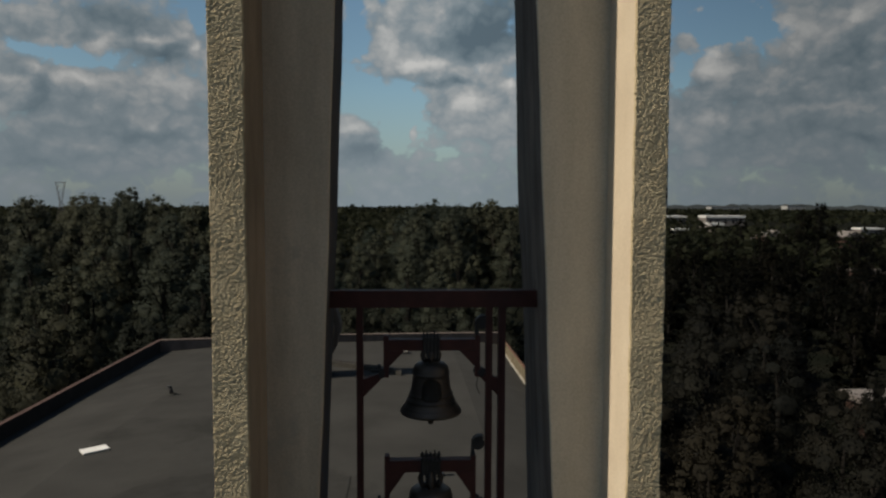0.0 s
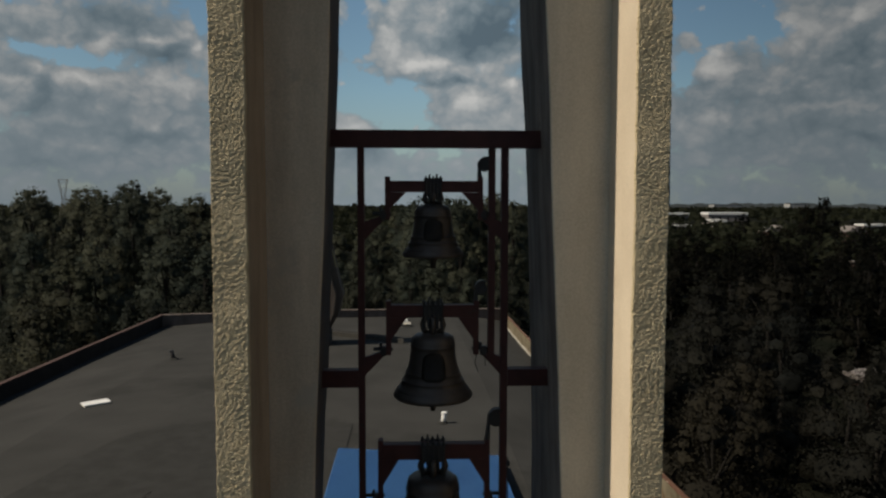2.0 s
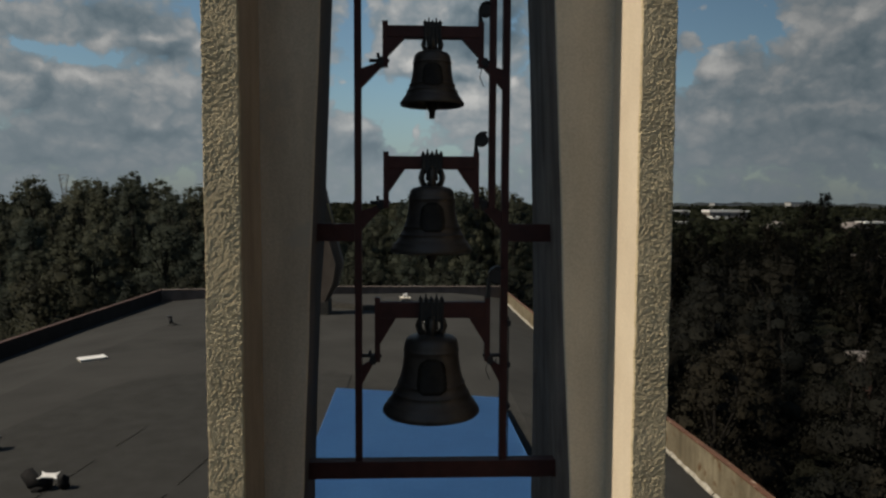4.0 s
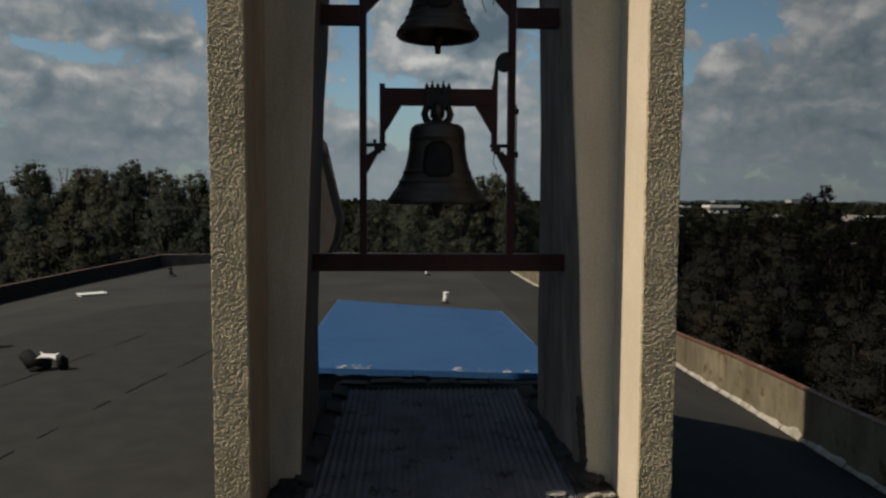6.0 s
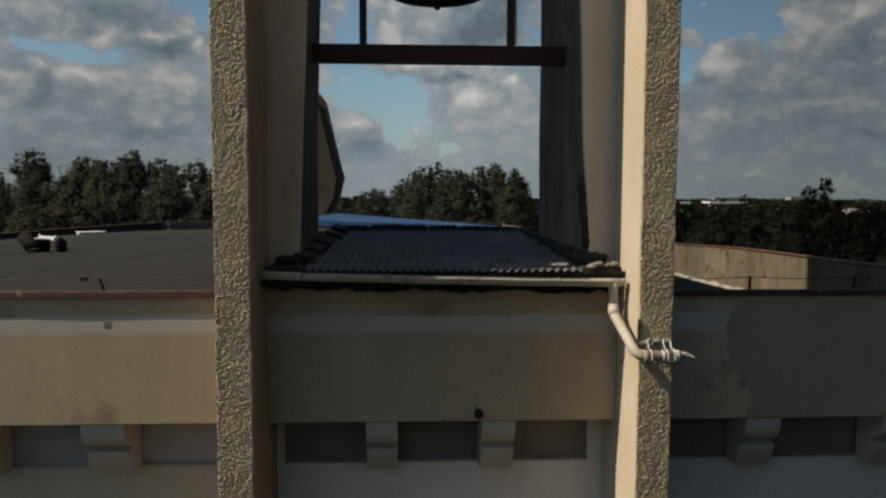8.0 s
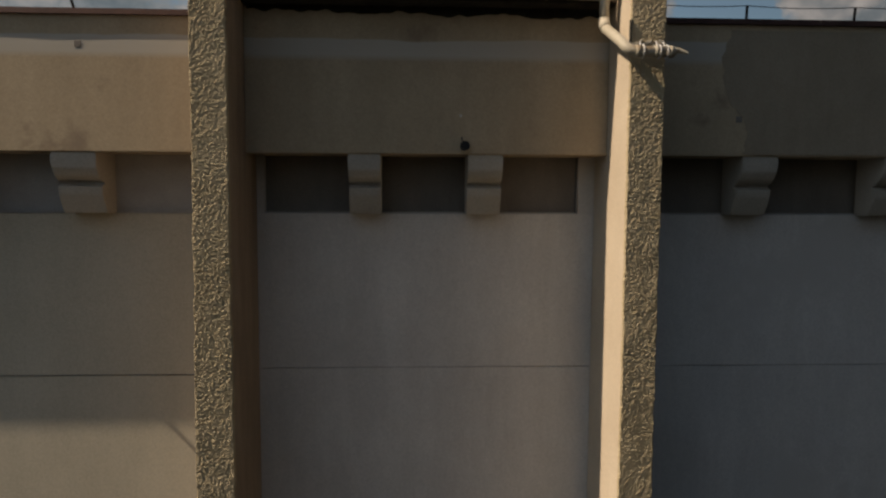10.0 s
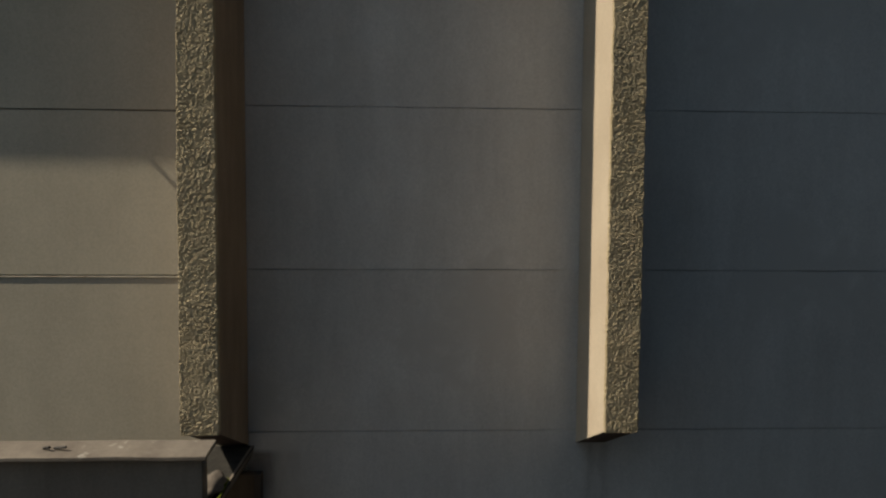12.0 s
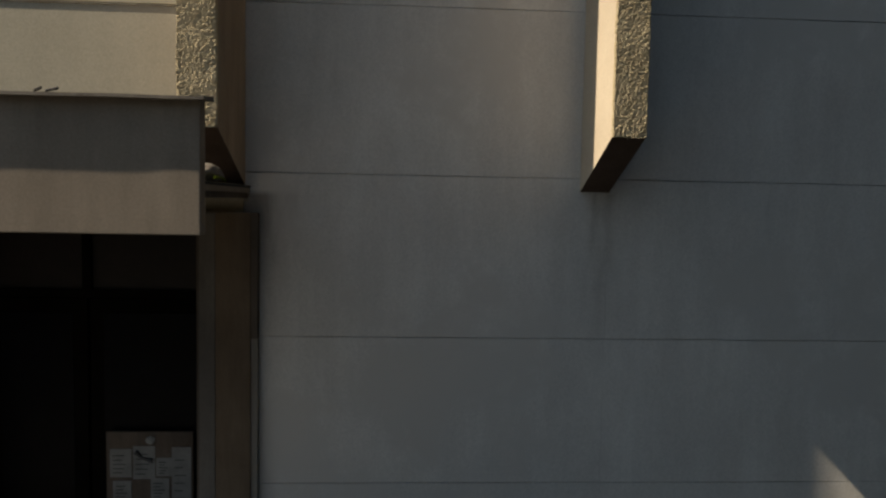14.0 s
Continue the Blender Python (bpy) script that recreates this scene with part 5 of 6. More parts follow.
def build_turret():
    """The leaning side turret behind the tower, on a dark felted plinth."""
    ob = thing("roof_turret", (-5.5, 31.7, 5.4), "tapered beige rendered turret with an ochre edge on the roof", "turret")
    y0, y1 = 31.0, 32.5
    part("turret_body", prism(bmesh.new(), [(-6.7, 6.49), (-6.7, 12.6), (-5.45, 12.68), (-5.16, 12.3), (-4.44, 9.20), (-4.22, 8.45), (-4.36, 7.50), (-4.80, 6.49)], "y", y0, y0 + 0.5), TURRET, ob)
    # wider slab added behind in place of the shaded side face
    part("turret_side", prism(bmesh.new(), [(-6.7, 6.49), (-6.7, 12.72), (-5.10, 12.80), (-4.84, 12.45), (-4.10, 9.20), (-3.90, 8.45), (-4.18, 7.30), (-4.66, 6.49)], "y", y0 + 0.502, y1), TURRET, ob, "wider rear layer standing in for the shaded side face")
    part("edge_strip", prism(bmesh.new(), [(-4.72, 11.65), (-4.62, 11.62), (-4.20, 9.90), (-4.29, 9.95), (-4.42, 10.6)], "y", y0 + 0.47, y0 + 0.5), YELLOW, ob, "ochre painted edge")
    part("plinth", boxed(-6.8, -4.6, y0 - 0.1, y1 + 0.1, 5.0, 6.49), TAR, ob, "dark felted plinth")
    ch = thing("chimney", (-0.65, 38.6, 5.0), "small grey chimney with a pale cap by the far roof edge", "chimney")
    part("stack", boxed(-0.92, -0.38, 38.3, 38.9, 4.8, 5.62, bevel=0.02), CANOPY, ch)
    part("stack_band", boxed(-0.96, -0.34, 38.26, 38.94, 5.25, 5.32, bevel=0.01), CAPPING, ch)
    part("chimney_cap", boxed(-0.99, -0.31, 38.23, 38.97, 5.622, 5.69, bevel=0.02), FLAKED, ch)
    part("cowl", boxed(-0.79, -0.51, 38.46, 38.74, 5.692, 5.90, bevel=0.03), WHITE, ch)
    cc = thing("low_wall", (-3.0, 33.4, 5.3), "low dark strip laid across the roof for the turret's shadow", "upstand")
    def strip(xa, ya, xb, yb, wide, high, mat, name, up=0.0):
        bm = bmesh.new()
        lo = [(xa, ya), (xb, yb), (xb, yb + wide), (xa, ya + wide)]
        v = [bm.verts.new((x, y, roof_z(x, y) + dz)) for dz in (-0.08 + up, high) for x, y in lo]
        for q in ((3, 2, 1, 0), (4, 5, 6, 7), (0, 1, 5, 4), (1, 2, 6, 5), (2, 3, 7, 6), (3, 0, 4, 7)):
            bm.faces.new([v[i] for i in q])
        part(name, bm, mat, cc)
    # dark raised strips put where the turret's shadow crosses the roof
    strip(-5.6, 35.2, -0.7, 31.4, 0.7, 0.26, TAR, "upstand")
    strip(-5.5, 35.4, -0.8, 31.6, 0.3, 0.29, SHADE_FELT, "upstand_capping", 0.345)
    strip(-0.6, 31.3, 3.7, 28.4, 0.16, 0.035, TAR, "joint_strip")


build_turret()


def build_roof_wire():
    for s, pts in ((-1, (-9.0, -5.82, -3.24)), (1, (3.0, 4.05, 7.0))):
        w = thing("lightning_wire", (s * 3.1, 0.66, 6.5), "thin lightning conductor wire on short roof brackets", "wire", "lightning wires")
        hook = []
        for x in pts:
            bm = bmesh.new()
            tall = 0.14 if x != -5.82 else 0.42
            tube(bm, [(x + 0.03, 0.74, 6.47), (x, 0.66, 6.54 + tall)], 0.013, 7)
            part("bracket", bm, BLACK, w, "black wire bracket")
            if s > 0:
                hook.append(Vector((x, 0.655, 6.54 + 0.14)))
                continue
            part("clip", boxed(x - 0.17, x - 0.11, 0.63, 0.67, 6.54 + tall - 0.03, 6.54 + tall + 0.015, bevel=0.006), BLACK, w)
            hook.append(Vector((x, 0.655, 6.54 + 0.14)))
        ends = [Vector((s * 2.0, 0.655, 6.685))] + (hook[::-1] if s < 0 else hook)
        bm = bmesh.new()
        line = []
        for a, b in zip(ends, ends[1:]):
            line += [a.lerp(b, f) - Vector((0, 0, 0.018 * math.sin(math.pi * f))) for f in np.linspace(0, 0.95, 8)]
        tube(bm, line + [ends[-1]], 0.0042, 6)
        part("wire", bm, BLACK, w)


build_roof_wire()


# ---------------------------------------------------------------- entrance canopy and door
def build_entrance():
    ob = thing("entrance_canopy", (-4.0, 0.1, -0.66), "boxy beige rendered entrance canopy with sheet capping", "canopy")
    X0, X1 = -6.6, -1.605
    part("fascia", boxed(X0, X1, -0.80, -0.66, -0.742, 0.256, bevel=0.008), CANOPY, ob)
    bm = bmesh.new()
    prev = None
    for i in range(41):
        x = X0 - 0.03 + (X1 + 0.05 - X0 + 0.03) * i / 40
        w = 0.008 * noise.noise(Vector((x * 2, 1, 7)))
        ring = [bm.verts.new(p) for p in ((x, -0.887 + w, 0.240 + w), (x, -0.887 + w, 0.264 + w), (x, -0.60, 0.298 + w), (x, -0.60, 0.259))]
        if prev:
            for k in range(4):
                bm.faces.new((prev[k], prev[(k + 1) % 4], ring[(k + 1) % 4], ring[k]))
        else:
            bm.faces.new(ring)
        prev = ring
    bm.faces.new(prev[::-1])
    part("capping", bm, CAPPING, ob, "pale flaking sheet capping")
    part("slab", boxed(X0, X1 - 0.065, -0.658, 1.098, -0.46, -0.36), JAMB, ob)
    part("slab_felt", boxed(X0, X1 - 0.038, -0.658, 1.098, -0.358, -0.335), TAR, ob)
    part("slab_edge", boxed(X1 - 0.06, X1 - 0.04, -0.656, 1.09, -0.405, -0.33), CANOPY, ob, "rendered slab edge")
    bag = lump(bmesh.new(), (-1.74, -0.1, -0.265), (0.11, 0.24, 0.075), 4.0, 3, 0.5)
    tagged(put("rubbish_bag", bag, CAPPING, None, True), "crumpled pale plastic bag lying on the canopy", "bag")
    gm = bmesh.new()
    tube(gm, [(-1.62, -0.35, -0.30), (-1.63, -0.1, -0.29), (-1.66, 0.15, -0.31)], 0.012, 6)
    tagged(put("green_twig", gm, leaf_material("green_strip", (0.16, 0.22, 0.03), (0.2, 0.25, 0.05))), "thin green plastic strip lying on the canopy", "strip")
    for x, l in ((-2.72, 0.10), (-2.80, 0.06)):
        bm = bmesh.new()
        tube(bm, [(x, -0.75, 0.292), (x + l, -0.78, 0.309)], 0.011, 6)
        tagged(put("twig", bm, BLACK), "small dark twig on the canopy capping", "twig")

    # door recess
    w = thing("door_surround", (-2.2, 1.1, GROUND_Z), "brownish plaster jamb beside the entrance doors", "jamb", kind="structure")
    part("jamb_face", boxed(-1.965, -1.618, 0.983, 1.13, GROUND_Z, -0.602, bevel=0.006), JAMB_BROWN, w, "brown stained plaster")
    part("jamb_edge", boxed(-2.125, -1.966, 0.98, 1.13, GROUND_Z, -0.602, bevel=0.006), JAMB_GREY, w, "grey plaster corner strip")
    part("jamb_groove", boxed(-1.617, -1.553, 1.0, 1.13, GROUND_Z, -1.86), NICHE, w, "dark groove beside the jamb")
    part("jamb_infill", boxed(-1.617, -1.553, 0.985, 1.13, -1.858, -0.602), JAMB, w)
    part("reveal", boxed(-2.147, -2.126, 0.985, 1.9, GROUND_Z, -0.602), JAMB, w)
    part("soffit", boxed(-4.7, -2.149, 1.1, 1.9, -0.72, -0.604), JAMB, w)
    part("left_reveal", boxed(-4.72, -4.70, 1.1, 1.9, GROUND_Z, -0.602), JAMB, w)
    d = thing("door_1", (-3.5, 1.75, GROUND_Z), "dark double entrance door with a glazed fanlight and paper notices", "door", kind="structure")
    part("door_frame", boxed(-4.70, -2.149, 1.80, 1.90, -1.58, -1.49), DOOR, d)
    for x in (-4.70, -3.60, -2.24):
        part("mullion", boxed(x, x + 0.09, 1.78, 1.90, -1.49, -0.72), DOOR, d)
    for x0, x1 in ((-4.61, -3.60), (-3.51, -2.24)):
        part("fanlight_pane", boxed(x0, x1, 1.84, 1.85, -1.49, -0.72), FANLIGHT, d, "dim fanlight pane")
        leaf = part("door_leaf", boxed(x0 - 0.03, x1 + 0.03, 1.82, 1.88, GROUND_Z + 0.02, -1.585, bevel=0.01), DOOR, d, "door leaf, canopy shade put into its colour")
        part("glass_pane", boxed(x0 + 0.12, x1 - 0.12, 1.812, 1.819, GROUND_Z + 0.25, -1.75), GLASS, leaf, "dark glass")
    nb = thing("notice_board", (-2.87, 1.70, -3.5), "grey notice board pinned with paper notices by the door", "notice board")
    part("board", boxed(-3.34, -2.40, 1.72, 1.745, -4.05, -3.05, bevel=0.005), JAMB, nb)
    for x, z, ww, hh in ((-3.30, -3.56, 0.235, 0.32), (-3.05, -3.58, 0.24, 0.37), (-2.80, -3.55, 0.17, 0.21), (-2.63, -3.80, 0.21, 0.58), (-2.86, -3.82, 0.20, 0.25), (-3.27, -3.86, 0.20, 0.26)):
        sheet = part("notice", boxed(x, x + ww, 1.712, 1.716, z, z + hh), PAPER, nb, "pale paper notice")
        for k in range(5):
            zz = z + hh * (0.14 + 0.15 * k)
            part("printed_bar", boxed(x + 0.03, x + ww * (0.55 + 0.1 * (k % 3)), 1.709, 1.711, zz, zz + 0.010), INK, sheet)
    bm = bmesh.new()
    tube(bm, [(-3.02, 1.705, -3.27), (-2.95, 1.70, -3.34), (-2.84, 1.705, -3.37)], [0.03, 0.014, 0.03], 8)
    part("ribbon", bm, INK, nb, "dark ribbon")
    part("rosette", lump(bmesh.new(), (-2.86, 1.705, -3.14), (0.05, 0.012, 0.05), 2.0, 2, 0.4), PAPER, nb, "crumpled pale rosette")
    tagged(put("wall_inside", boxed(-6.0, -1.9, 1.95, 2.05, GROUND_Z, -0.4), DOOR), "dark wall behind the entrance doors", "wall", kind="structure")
    # unseen paving, added and sized to bounce sunlight onto the front
    pav = boxed(-6.4, -1.5, -9.0, 1.12, GROUND_Z + 0.0, GROUND_Z + 0.06, bevel=0.01)
    tagged(put("pavement", pav, PAVING), "unseen grey paving added to bounce light onto the church front", "pavement", kind="structure")


build_entrance()


# ---------------------------------------------------------------- trees
def crown_mesh(seed, height, radius, lobes, leaves, size, base=0.25):
    """Billowing clumps of leaves set round an egg-shaped crown, each with a dense leafy heart, and thin sprays at the top."""
    r = np.random.RandomState(seed)
    centres, radii = [], []
    for k in range(lobes):
        f = base + (1 - base) * (k + r.uniform(0.1, 0.9)) / lobes
        g = (f - base) / (1 - base)
        wide = radius * math.sin(math.pi * min(1, g * 0.78 + 0.20)) ** 0.75
        a, d = 2.4 * k + r.uniform(-0.5, 0.5), wide * r.uniform(0.45, 0.92)
        size_k = radius * r.uniform(0.30, 0.44) * (1.0 - 0.55 * max(0.0, g - 0.55) / 0.45)
        centres.append((d * math.cos(a), d * math.sin(a), height * f - 0.8 * size_k))
        radii.append(size_k)
    for k in range(lobes // 3):
        a, d = r.uniform(0, 2 * math.pi), radius * 0.5 * math.sqrt(r.uniform(0.0, 1))
        for j, f in enumerate((0.88, 0.94, 0.99)):
            centres.append((d * math.cos(a), d * math.sin(a), height * (f - 0.14 * d / radius - 0.045 * (k % 3))))
            radii.append(radius * (0.15 - 0.035 * j))
    centres, radii = np.array(centres), np.array(radii)
    which = r.choice(len(radii), leaves, p=radii**2 / (radii**2).sum())
    d = r.normal(size=(leaves, 3))
    d /= np.linalg.norm(d, axis=1)[:, None]
    d[:, 2] = np.where(r.uniform(size=leaves) < 0.45, np.abs(d[:, 2]), d[:, 2])
    bumpy = 1 + 0.16 * np.sin(d[:, 0] * 7 + which) * np.sin(d[:, 1] * 6 + 2 * which) + 0.10 * np.sin(d[:, 2] * 13 + which)
    p = centres[which] + d * (radii[which] * bumpy)[:, None] * r.uniform(0.62, 1.22, (leaves, 1)) * np.array([1, 1, 0.88])
    out = p - np.array([0, 0, height * 0.5])
    out /= np.linalg.norm(out, axis=1)[:, None] + 1e-6
    face = d + 0.55 * r.normal(size=(leaves, 3))
    face /= np.linalg.norm(face, axis=1)[:, None]
    u = np.cross(face, r.normal(size=(leaves, 3)))
    u /= np.linalg.norm(u, axis=1)[:, None]
    v = np.cross(face, u)
    s = size * r.uniform(0.55, 1.25, (leaves, 1))
    bend = face * s * 0.22
    q = np.stack([p - u * s, p - v * s * 0.6 + bend, p + u * s, p + v * s * 0.6 + bend], 1)
    turned = (np.cross(q[:, 1] - q[:, 0], q[:, 2] - q[:, 0]) * d).sum(1) < 0
    q[turned] = q[turned][:, ::-1]
    soft = 0.6 * d + 0.8 * out + np.array([0, 0, 0.35]) + 0.10 * r.normal(size=(leaves, 3))
    bm = bmesh.new()
    bmesh.ops.create_icosphere(bm, subdivisions=1, radius=1.0)
    ball = np.array([w.co[:] for w in bm.verts])
    tris = [[w.index for w in f.verts] for f in bm.faces]
    bm.free()
    heart = (centres[:, None] + ball[None] * (radii * 0.60)[:, None, None] * r.uniform(0.8, 1.1, (len(radii), len(ball), 1)) * np.array([1, 1, 0.88])).reshape(-1, 3)
    faces = np.arange(leaves * 4).reshape(-1, 4).tolist()
    for k in range(len(radii)):
        faces += [[leaves * 4 + k * len(ball) + i for i in t] for t in tris]
    me = bpy.data.meshes.new("crown")
    me.from_pydata(np.concatenate([q.reshape(-1, 3), heart]).tolist(), [], faces)
    me.polygons.foreach_set("use_smooth", [True] * len(faces))
    normals = np.concatenate([np.repeat(soft, 4, axis=0), (heart - np.array([0, 0, height * 0.35])) / height + 0.15 * np.tile(ball, (len(radii), 1))])
    normals /= np.linalg.norm(normals, axis=1)[:, None]
    me.normals_split_custom_set_from_vertices(normals.tolist())
    return me, centres


def trunk_bm(height, r0, centres, seed, limbs=9):
    r = random.Random(seed)
    bm = bmesh.new()
    top = height * 0.8
    spine = [Vector((0.1 * math.sin(k), 0.1 * math.cos(k * 1.3), top * k / 6)) for k in range(7)]
    spine[0] = Vector((0, 0, -0.3))
    tube(bm, spine, [r0 * (1.15 - 0.95 * k / 6) for k in range(7)], 8)
    for c in r.sample(list(map(tuple, centres)), min(limbs, len(centres))):
        c = Vector(c)
        start = spine[max(1, min(5, int(c.z / top * 4)))]
        mid = start.lerp(c, 0.5) + Vector((0, 0, 0.06 * height * 0.3))
        tube(bm, [start, mid, start.lerp(c, 0.85)], [r0 * 0.38, r0 * 0.24, r0 * 0.08], 5)
    return bm


def make_tree(name, seed, height, radius, lobes, leaves, size, label, group, base=0.25, mat=None, limbs=9):
    t = thing(name, (0, 0, 0), label, "tree", group)
    me, centres = crown_mesh(seed, height, radius, lobes, leaves, size, base)
    me.materials.append(mat or LEAF)
    put("trunk", trunk_bm(height, 0.022 * height, centres, seed, limbs), BARK, t)
    c = new("crown", me)
    c.parent = t
    return t


SKYLINE = ((-0.60, 0.0), (-0.50, 0.002), (-0.47, 0.001), (-0.42, 0.011), (-0.40, 0.003), (-0.364, 0.016), (-0.335, 0.004), (-0.322, -0.010), (-0.30, -0.010), (-0.281, 0.002),
           (-0.20, 0.0), (-0.11, -0.013), (-0.065, -0.013), (-0.045, -0.007), (0.0, -0.006), (0.03, 0.001), (0.06, -0.010), (0.09, -0.005), (0.114, 0.0), (0.15, -0.006), (0.3, -0.012), (0.6, -0.012))


LOW_LINE = ((-0.60, 0.04), (-0.515, 0.036), (-0.493, 0.062), (-0.47, 0.040), (-0.452, 0.030), (-0.417, 0.045), (-0.38, 0.044), (-0.344, 0.061), (-0.307, 0.037), (-0.267, 0.037), (-0.20, 0.02),
            (-0.11, -0.008), (-0.087, -0.006), (-0.056, 0.002), (-0.032, 0.022), (-0.008, 0.020), (0.032, 0.041), (0.056, 0.033), (0.08, 0.026), (0.112, 0.044), (0.136, 0.033), (0.168, 0.016), (0.25, -0.004), (0.6, -0.004))


def tallest(x, y, keep=0.0):
    """Height that keeps a tree at (x, y) under a top line fitted to the camera's view."""
    far = math.hypot(x + 0.3, y + 6.2)
    way = math.atan2(x + 0.3, y + 6.2)
    top = min(15.2 + far * table(way, SKYLINE), 8.4 + far * table(way, LOW_LINE))
    return top - GROUND_Z - 0.65 + 0.8 - keep


def plant(protos, spots):
    """Stand copies of the patterns at the spots (x, y, height); the patterns themselves take the first spots."""
    used = set()
    for x, y, h, which, turn in spots:
        pr, ph = protos[which % len(protos)]
        s = (h + 0.65) / ph
        if id(pr) not in used:
            used.add(id(pr))
            pr.location, pr.rotation_euler, pr.scale = (x, y, GROUND_Z), (0, 0, turn), (s, s, s)
        else:
            c = copy_thing(pr, Matrix.Identity(4))
            c.location, c.rotation_euler, c.scale = (x, y, GROUND_Z), (0, 0, turn), (s, s, s)


def build_woods():
    near = [(make_tree("tree", 11 + k, 10.0, 3.4 + 0.3 * k, 22, 7000, 0.122, "dense leafy tree beside the church, shade put into its leaf colour", "trees near the church", 0.12, LEAF_MID), 10.0) for k in range(4)]
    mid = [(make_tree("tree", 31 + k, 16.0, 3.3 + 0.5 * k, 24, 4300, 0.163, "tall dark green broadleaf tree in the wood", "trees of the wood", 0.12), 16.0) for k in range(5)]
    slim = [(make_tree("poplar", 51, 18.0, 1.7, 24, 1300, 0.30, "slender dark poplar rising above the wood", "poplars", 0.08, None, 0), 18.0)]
    gloomy = [(make_tree("tree", 71 + k, 10.0, 3.6 + 0.3 * k, 22, 10000, 0.092, "leafy tree beside the church, leaf colour darkened for cloud shadow", "dark trees beside the church", 0.10, LEAF_DARK), 10.0) for k in range(4)]
    murky = [(make_tree("tree", 81 + k, 16.0, 4.2 + 0.5 * k, 20, 1500, 0.30, "broadleaf tree with its leaf colour darkened for cloud shadow", "dark trees on the low ground", 0.10, LEAF_DIM), 16.0) for k in range(3)]
    r = random.Random(7)
    spots = []
    # the last ten stand out of view, added to block skylight at right
    for x, y, h in ((13, 24, 9.0), (17, 30, 9.5), (22, 26, 8.5), (14, 38, 10), (20, 40, 10.5), (27, 36, 7.5), (11.5, 46, 10), (28, 46, 9), (24, 50, 10), (16, 52, 11), (34, 27, 5.5), (26, 21, 6.5), (46, 38, 8),
                    (13, 15, 7.0), (18, 18, 6.5), (10.8, 31, 9.0), (50, 52, 9), (33, 58, 10), (33, 40, 7.0), (33.5, 43.5, 4.5), (9.8, -4.6, 14.5), (8.2, -9.6, 15), (10.6, -6.2, 16.0), (11, -11, 16.5), (9.5, -16, 16), (14.8, 0, 15.5), (17, -12, 14), (12, -17, 13), (22, -3, 14), (15, 5, 11)):
        spots.append((x, y, h * r.uniform(0.92, 1.08), r.randrange(9), r.uniform(0, 6.28)))
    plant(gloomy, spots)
    spots = []
    for x, y in ((-23, 34), (-25, 44), (-22, 52), (-28, 38), (-30, 50), (-34, 44), (-21, 26), (-26, 28), (-33, 34)):
        spots.append((x, y, r.uniform(8, 11), r.randrange(9), r.uniform(0, 6.28)))
    for k in range(15):
        spots.append((-18 + 2.6 * k + r.uniform(-1, 1), r.uniform(51, 58), r.uniform(7.5, 10.5), r.randrange(9), r.uniform(0, 6.28)))
    plant(near, spots)
    spots = []
    def row(xa, xb, y, n, ha, hb):
        for k in range(n):
            tx, ty = xa + (xb - xa) * (k + r.uniform(0.1, 0.9)) / n, y + r.uniform(-6, 6)
            spots.append((tx, ty, min(r.uniform(ha, hb), tallest(tx, ty, r.uniform(-0.6, 3.6))), r.randrange(9), r.uniform(0, 6.28)))
    row(-60, 10, 72, 16, 9, 13)
    row(-75, 14, 90, 14, 10, 15)
    row(-90, 18, 110, 14, 11, 17)
    row(-100, 20, 132, 15, 14, 20)
    row(-110, 24, 155, 15, 15, 23)
    row(-120, 30, 180, 16, 15, 24)
    for tx, ty in ((-65.3, 164.6), (-79.6, 170.3), (-67.3, 122.3), (-76, 168), (-61, 168), (-72, 176), (-88, 160), (5.2, 162), (19.4, 165), (11.7, 160), (-2.1, 165), (25.7, 166), (9.0, 168), (15.5, 162), (22.5, 160), (2.0, 160), (17.5, 168), (-58, 122), (-48, 118)):
        spots.append((tx, ty, tallest(tx, ty, r.uniform(-0.3, 0.6)), r.randrange(9), r.uniform(0, 6.28)))
    row(-60, -30, 62, 9, 10, 13)
    row(-75, -40, 52, 9, 10, 14)
    plant(mid, spots)
    spots = []
    row(24, 70, 68, 10, 7, 10)
    row(24, 75, 84, 12, 7, 10)
    row(28, 95, 102, 15, 7, 10)
    row(30, 115, 122, 16, 7, 10)
    row(36, 130, 145, 17, 7, 10)
    row(40, 150, 170, 18, 7, 10)
    row(45, 175, 200, 18, 7, 10)
    row(50, 200, 235, 18, 6, 9)
    row(60, 230, 275, 18, 6, 9)
    row(60, 260, 320, 18, 6, 9)
    # unseen trees behind and beside the camera, added to dim the church front
    for x, y in ((-34, -26), (-26, -32), (-17, -27), (-8, -31), (1, -27), (9, -30), (17, -26), (26, -30), (34, -24), (-42, -34), (44, -28), (40, -14), (33, -8), (-12, -40), (4, -42), (20, -40), (-28, -44), (45, 2), (36, 6)):
        spots.append((x, y, r.uniform(13, 18), r.randrange(9), r.uniform(0, 6.28)))
    spots.append((152, 250, 19.5, 1, 1.0))
    spots.append((147, 252, 16, 2, 2.0))
    spots.append((128, 262, 13, 3, 2.5))
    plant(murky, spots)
    plant(slim, [(-41, 135, 17.6, 0, 0.5), (-38.6, 136, 18.4, 0, 1.5), (-36.5, 137, 19.2, 0, 2.5)])
    # far woods: loose clumps of leaves out to the skyline
    rs = np.random.RandomState(5)
    n = 52000
    dist = 190 + 2200 * rs.uniform(size=n) ** 2.2
    ang = rs.uniform(-0.72, 0.78, n)
    x, y = dist * np.sin(ang), dist * np.cos(ang)
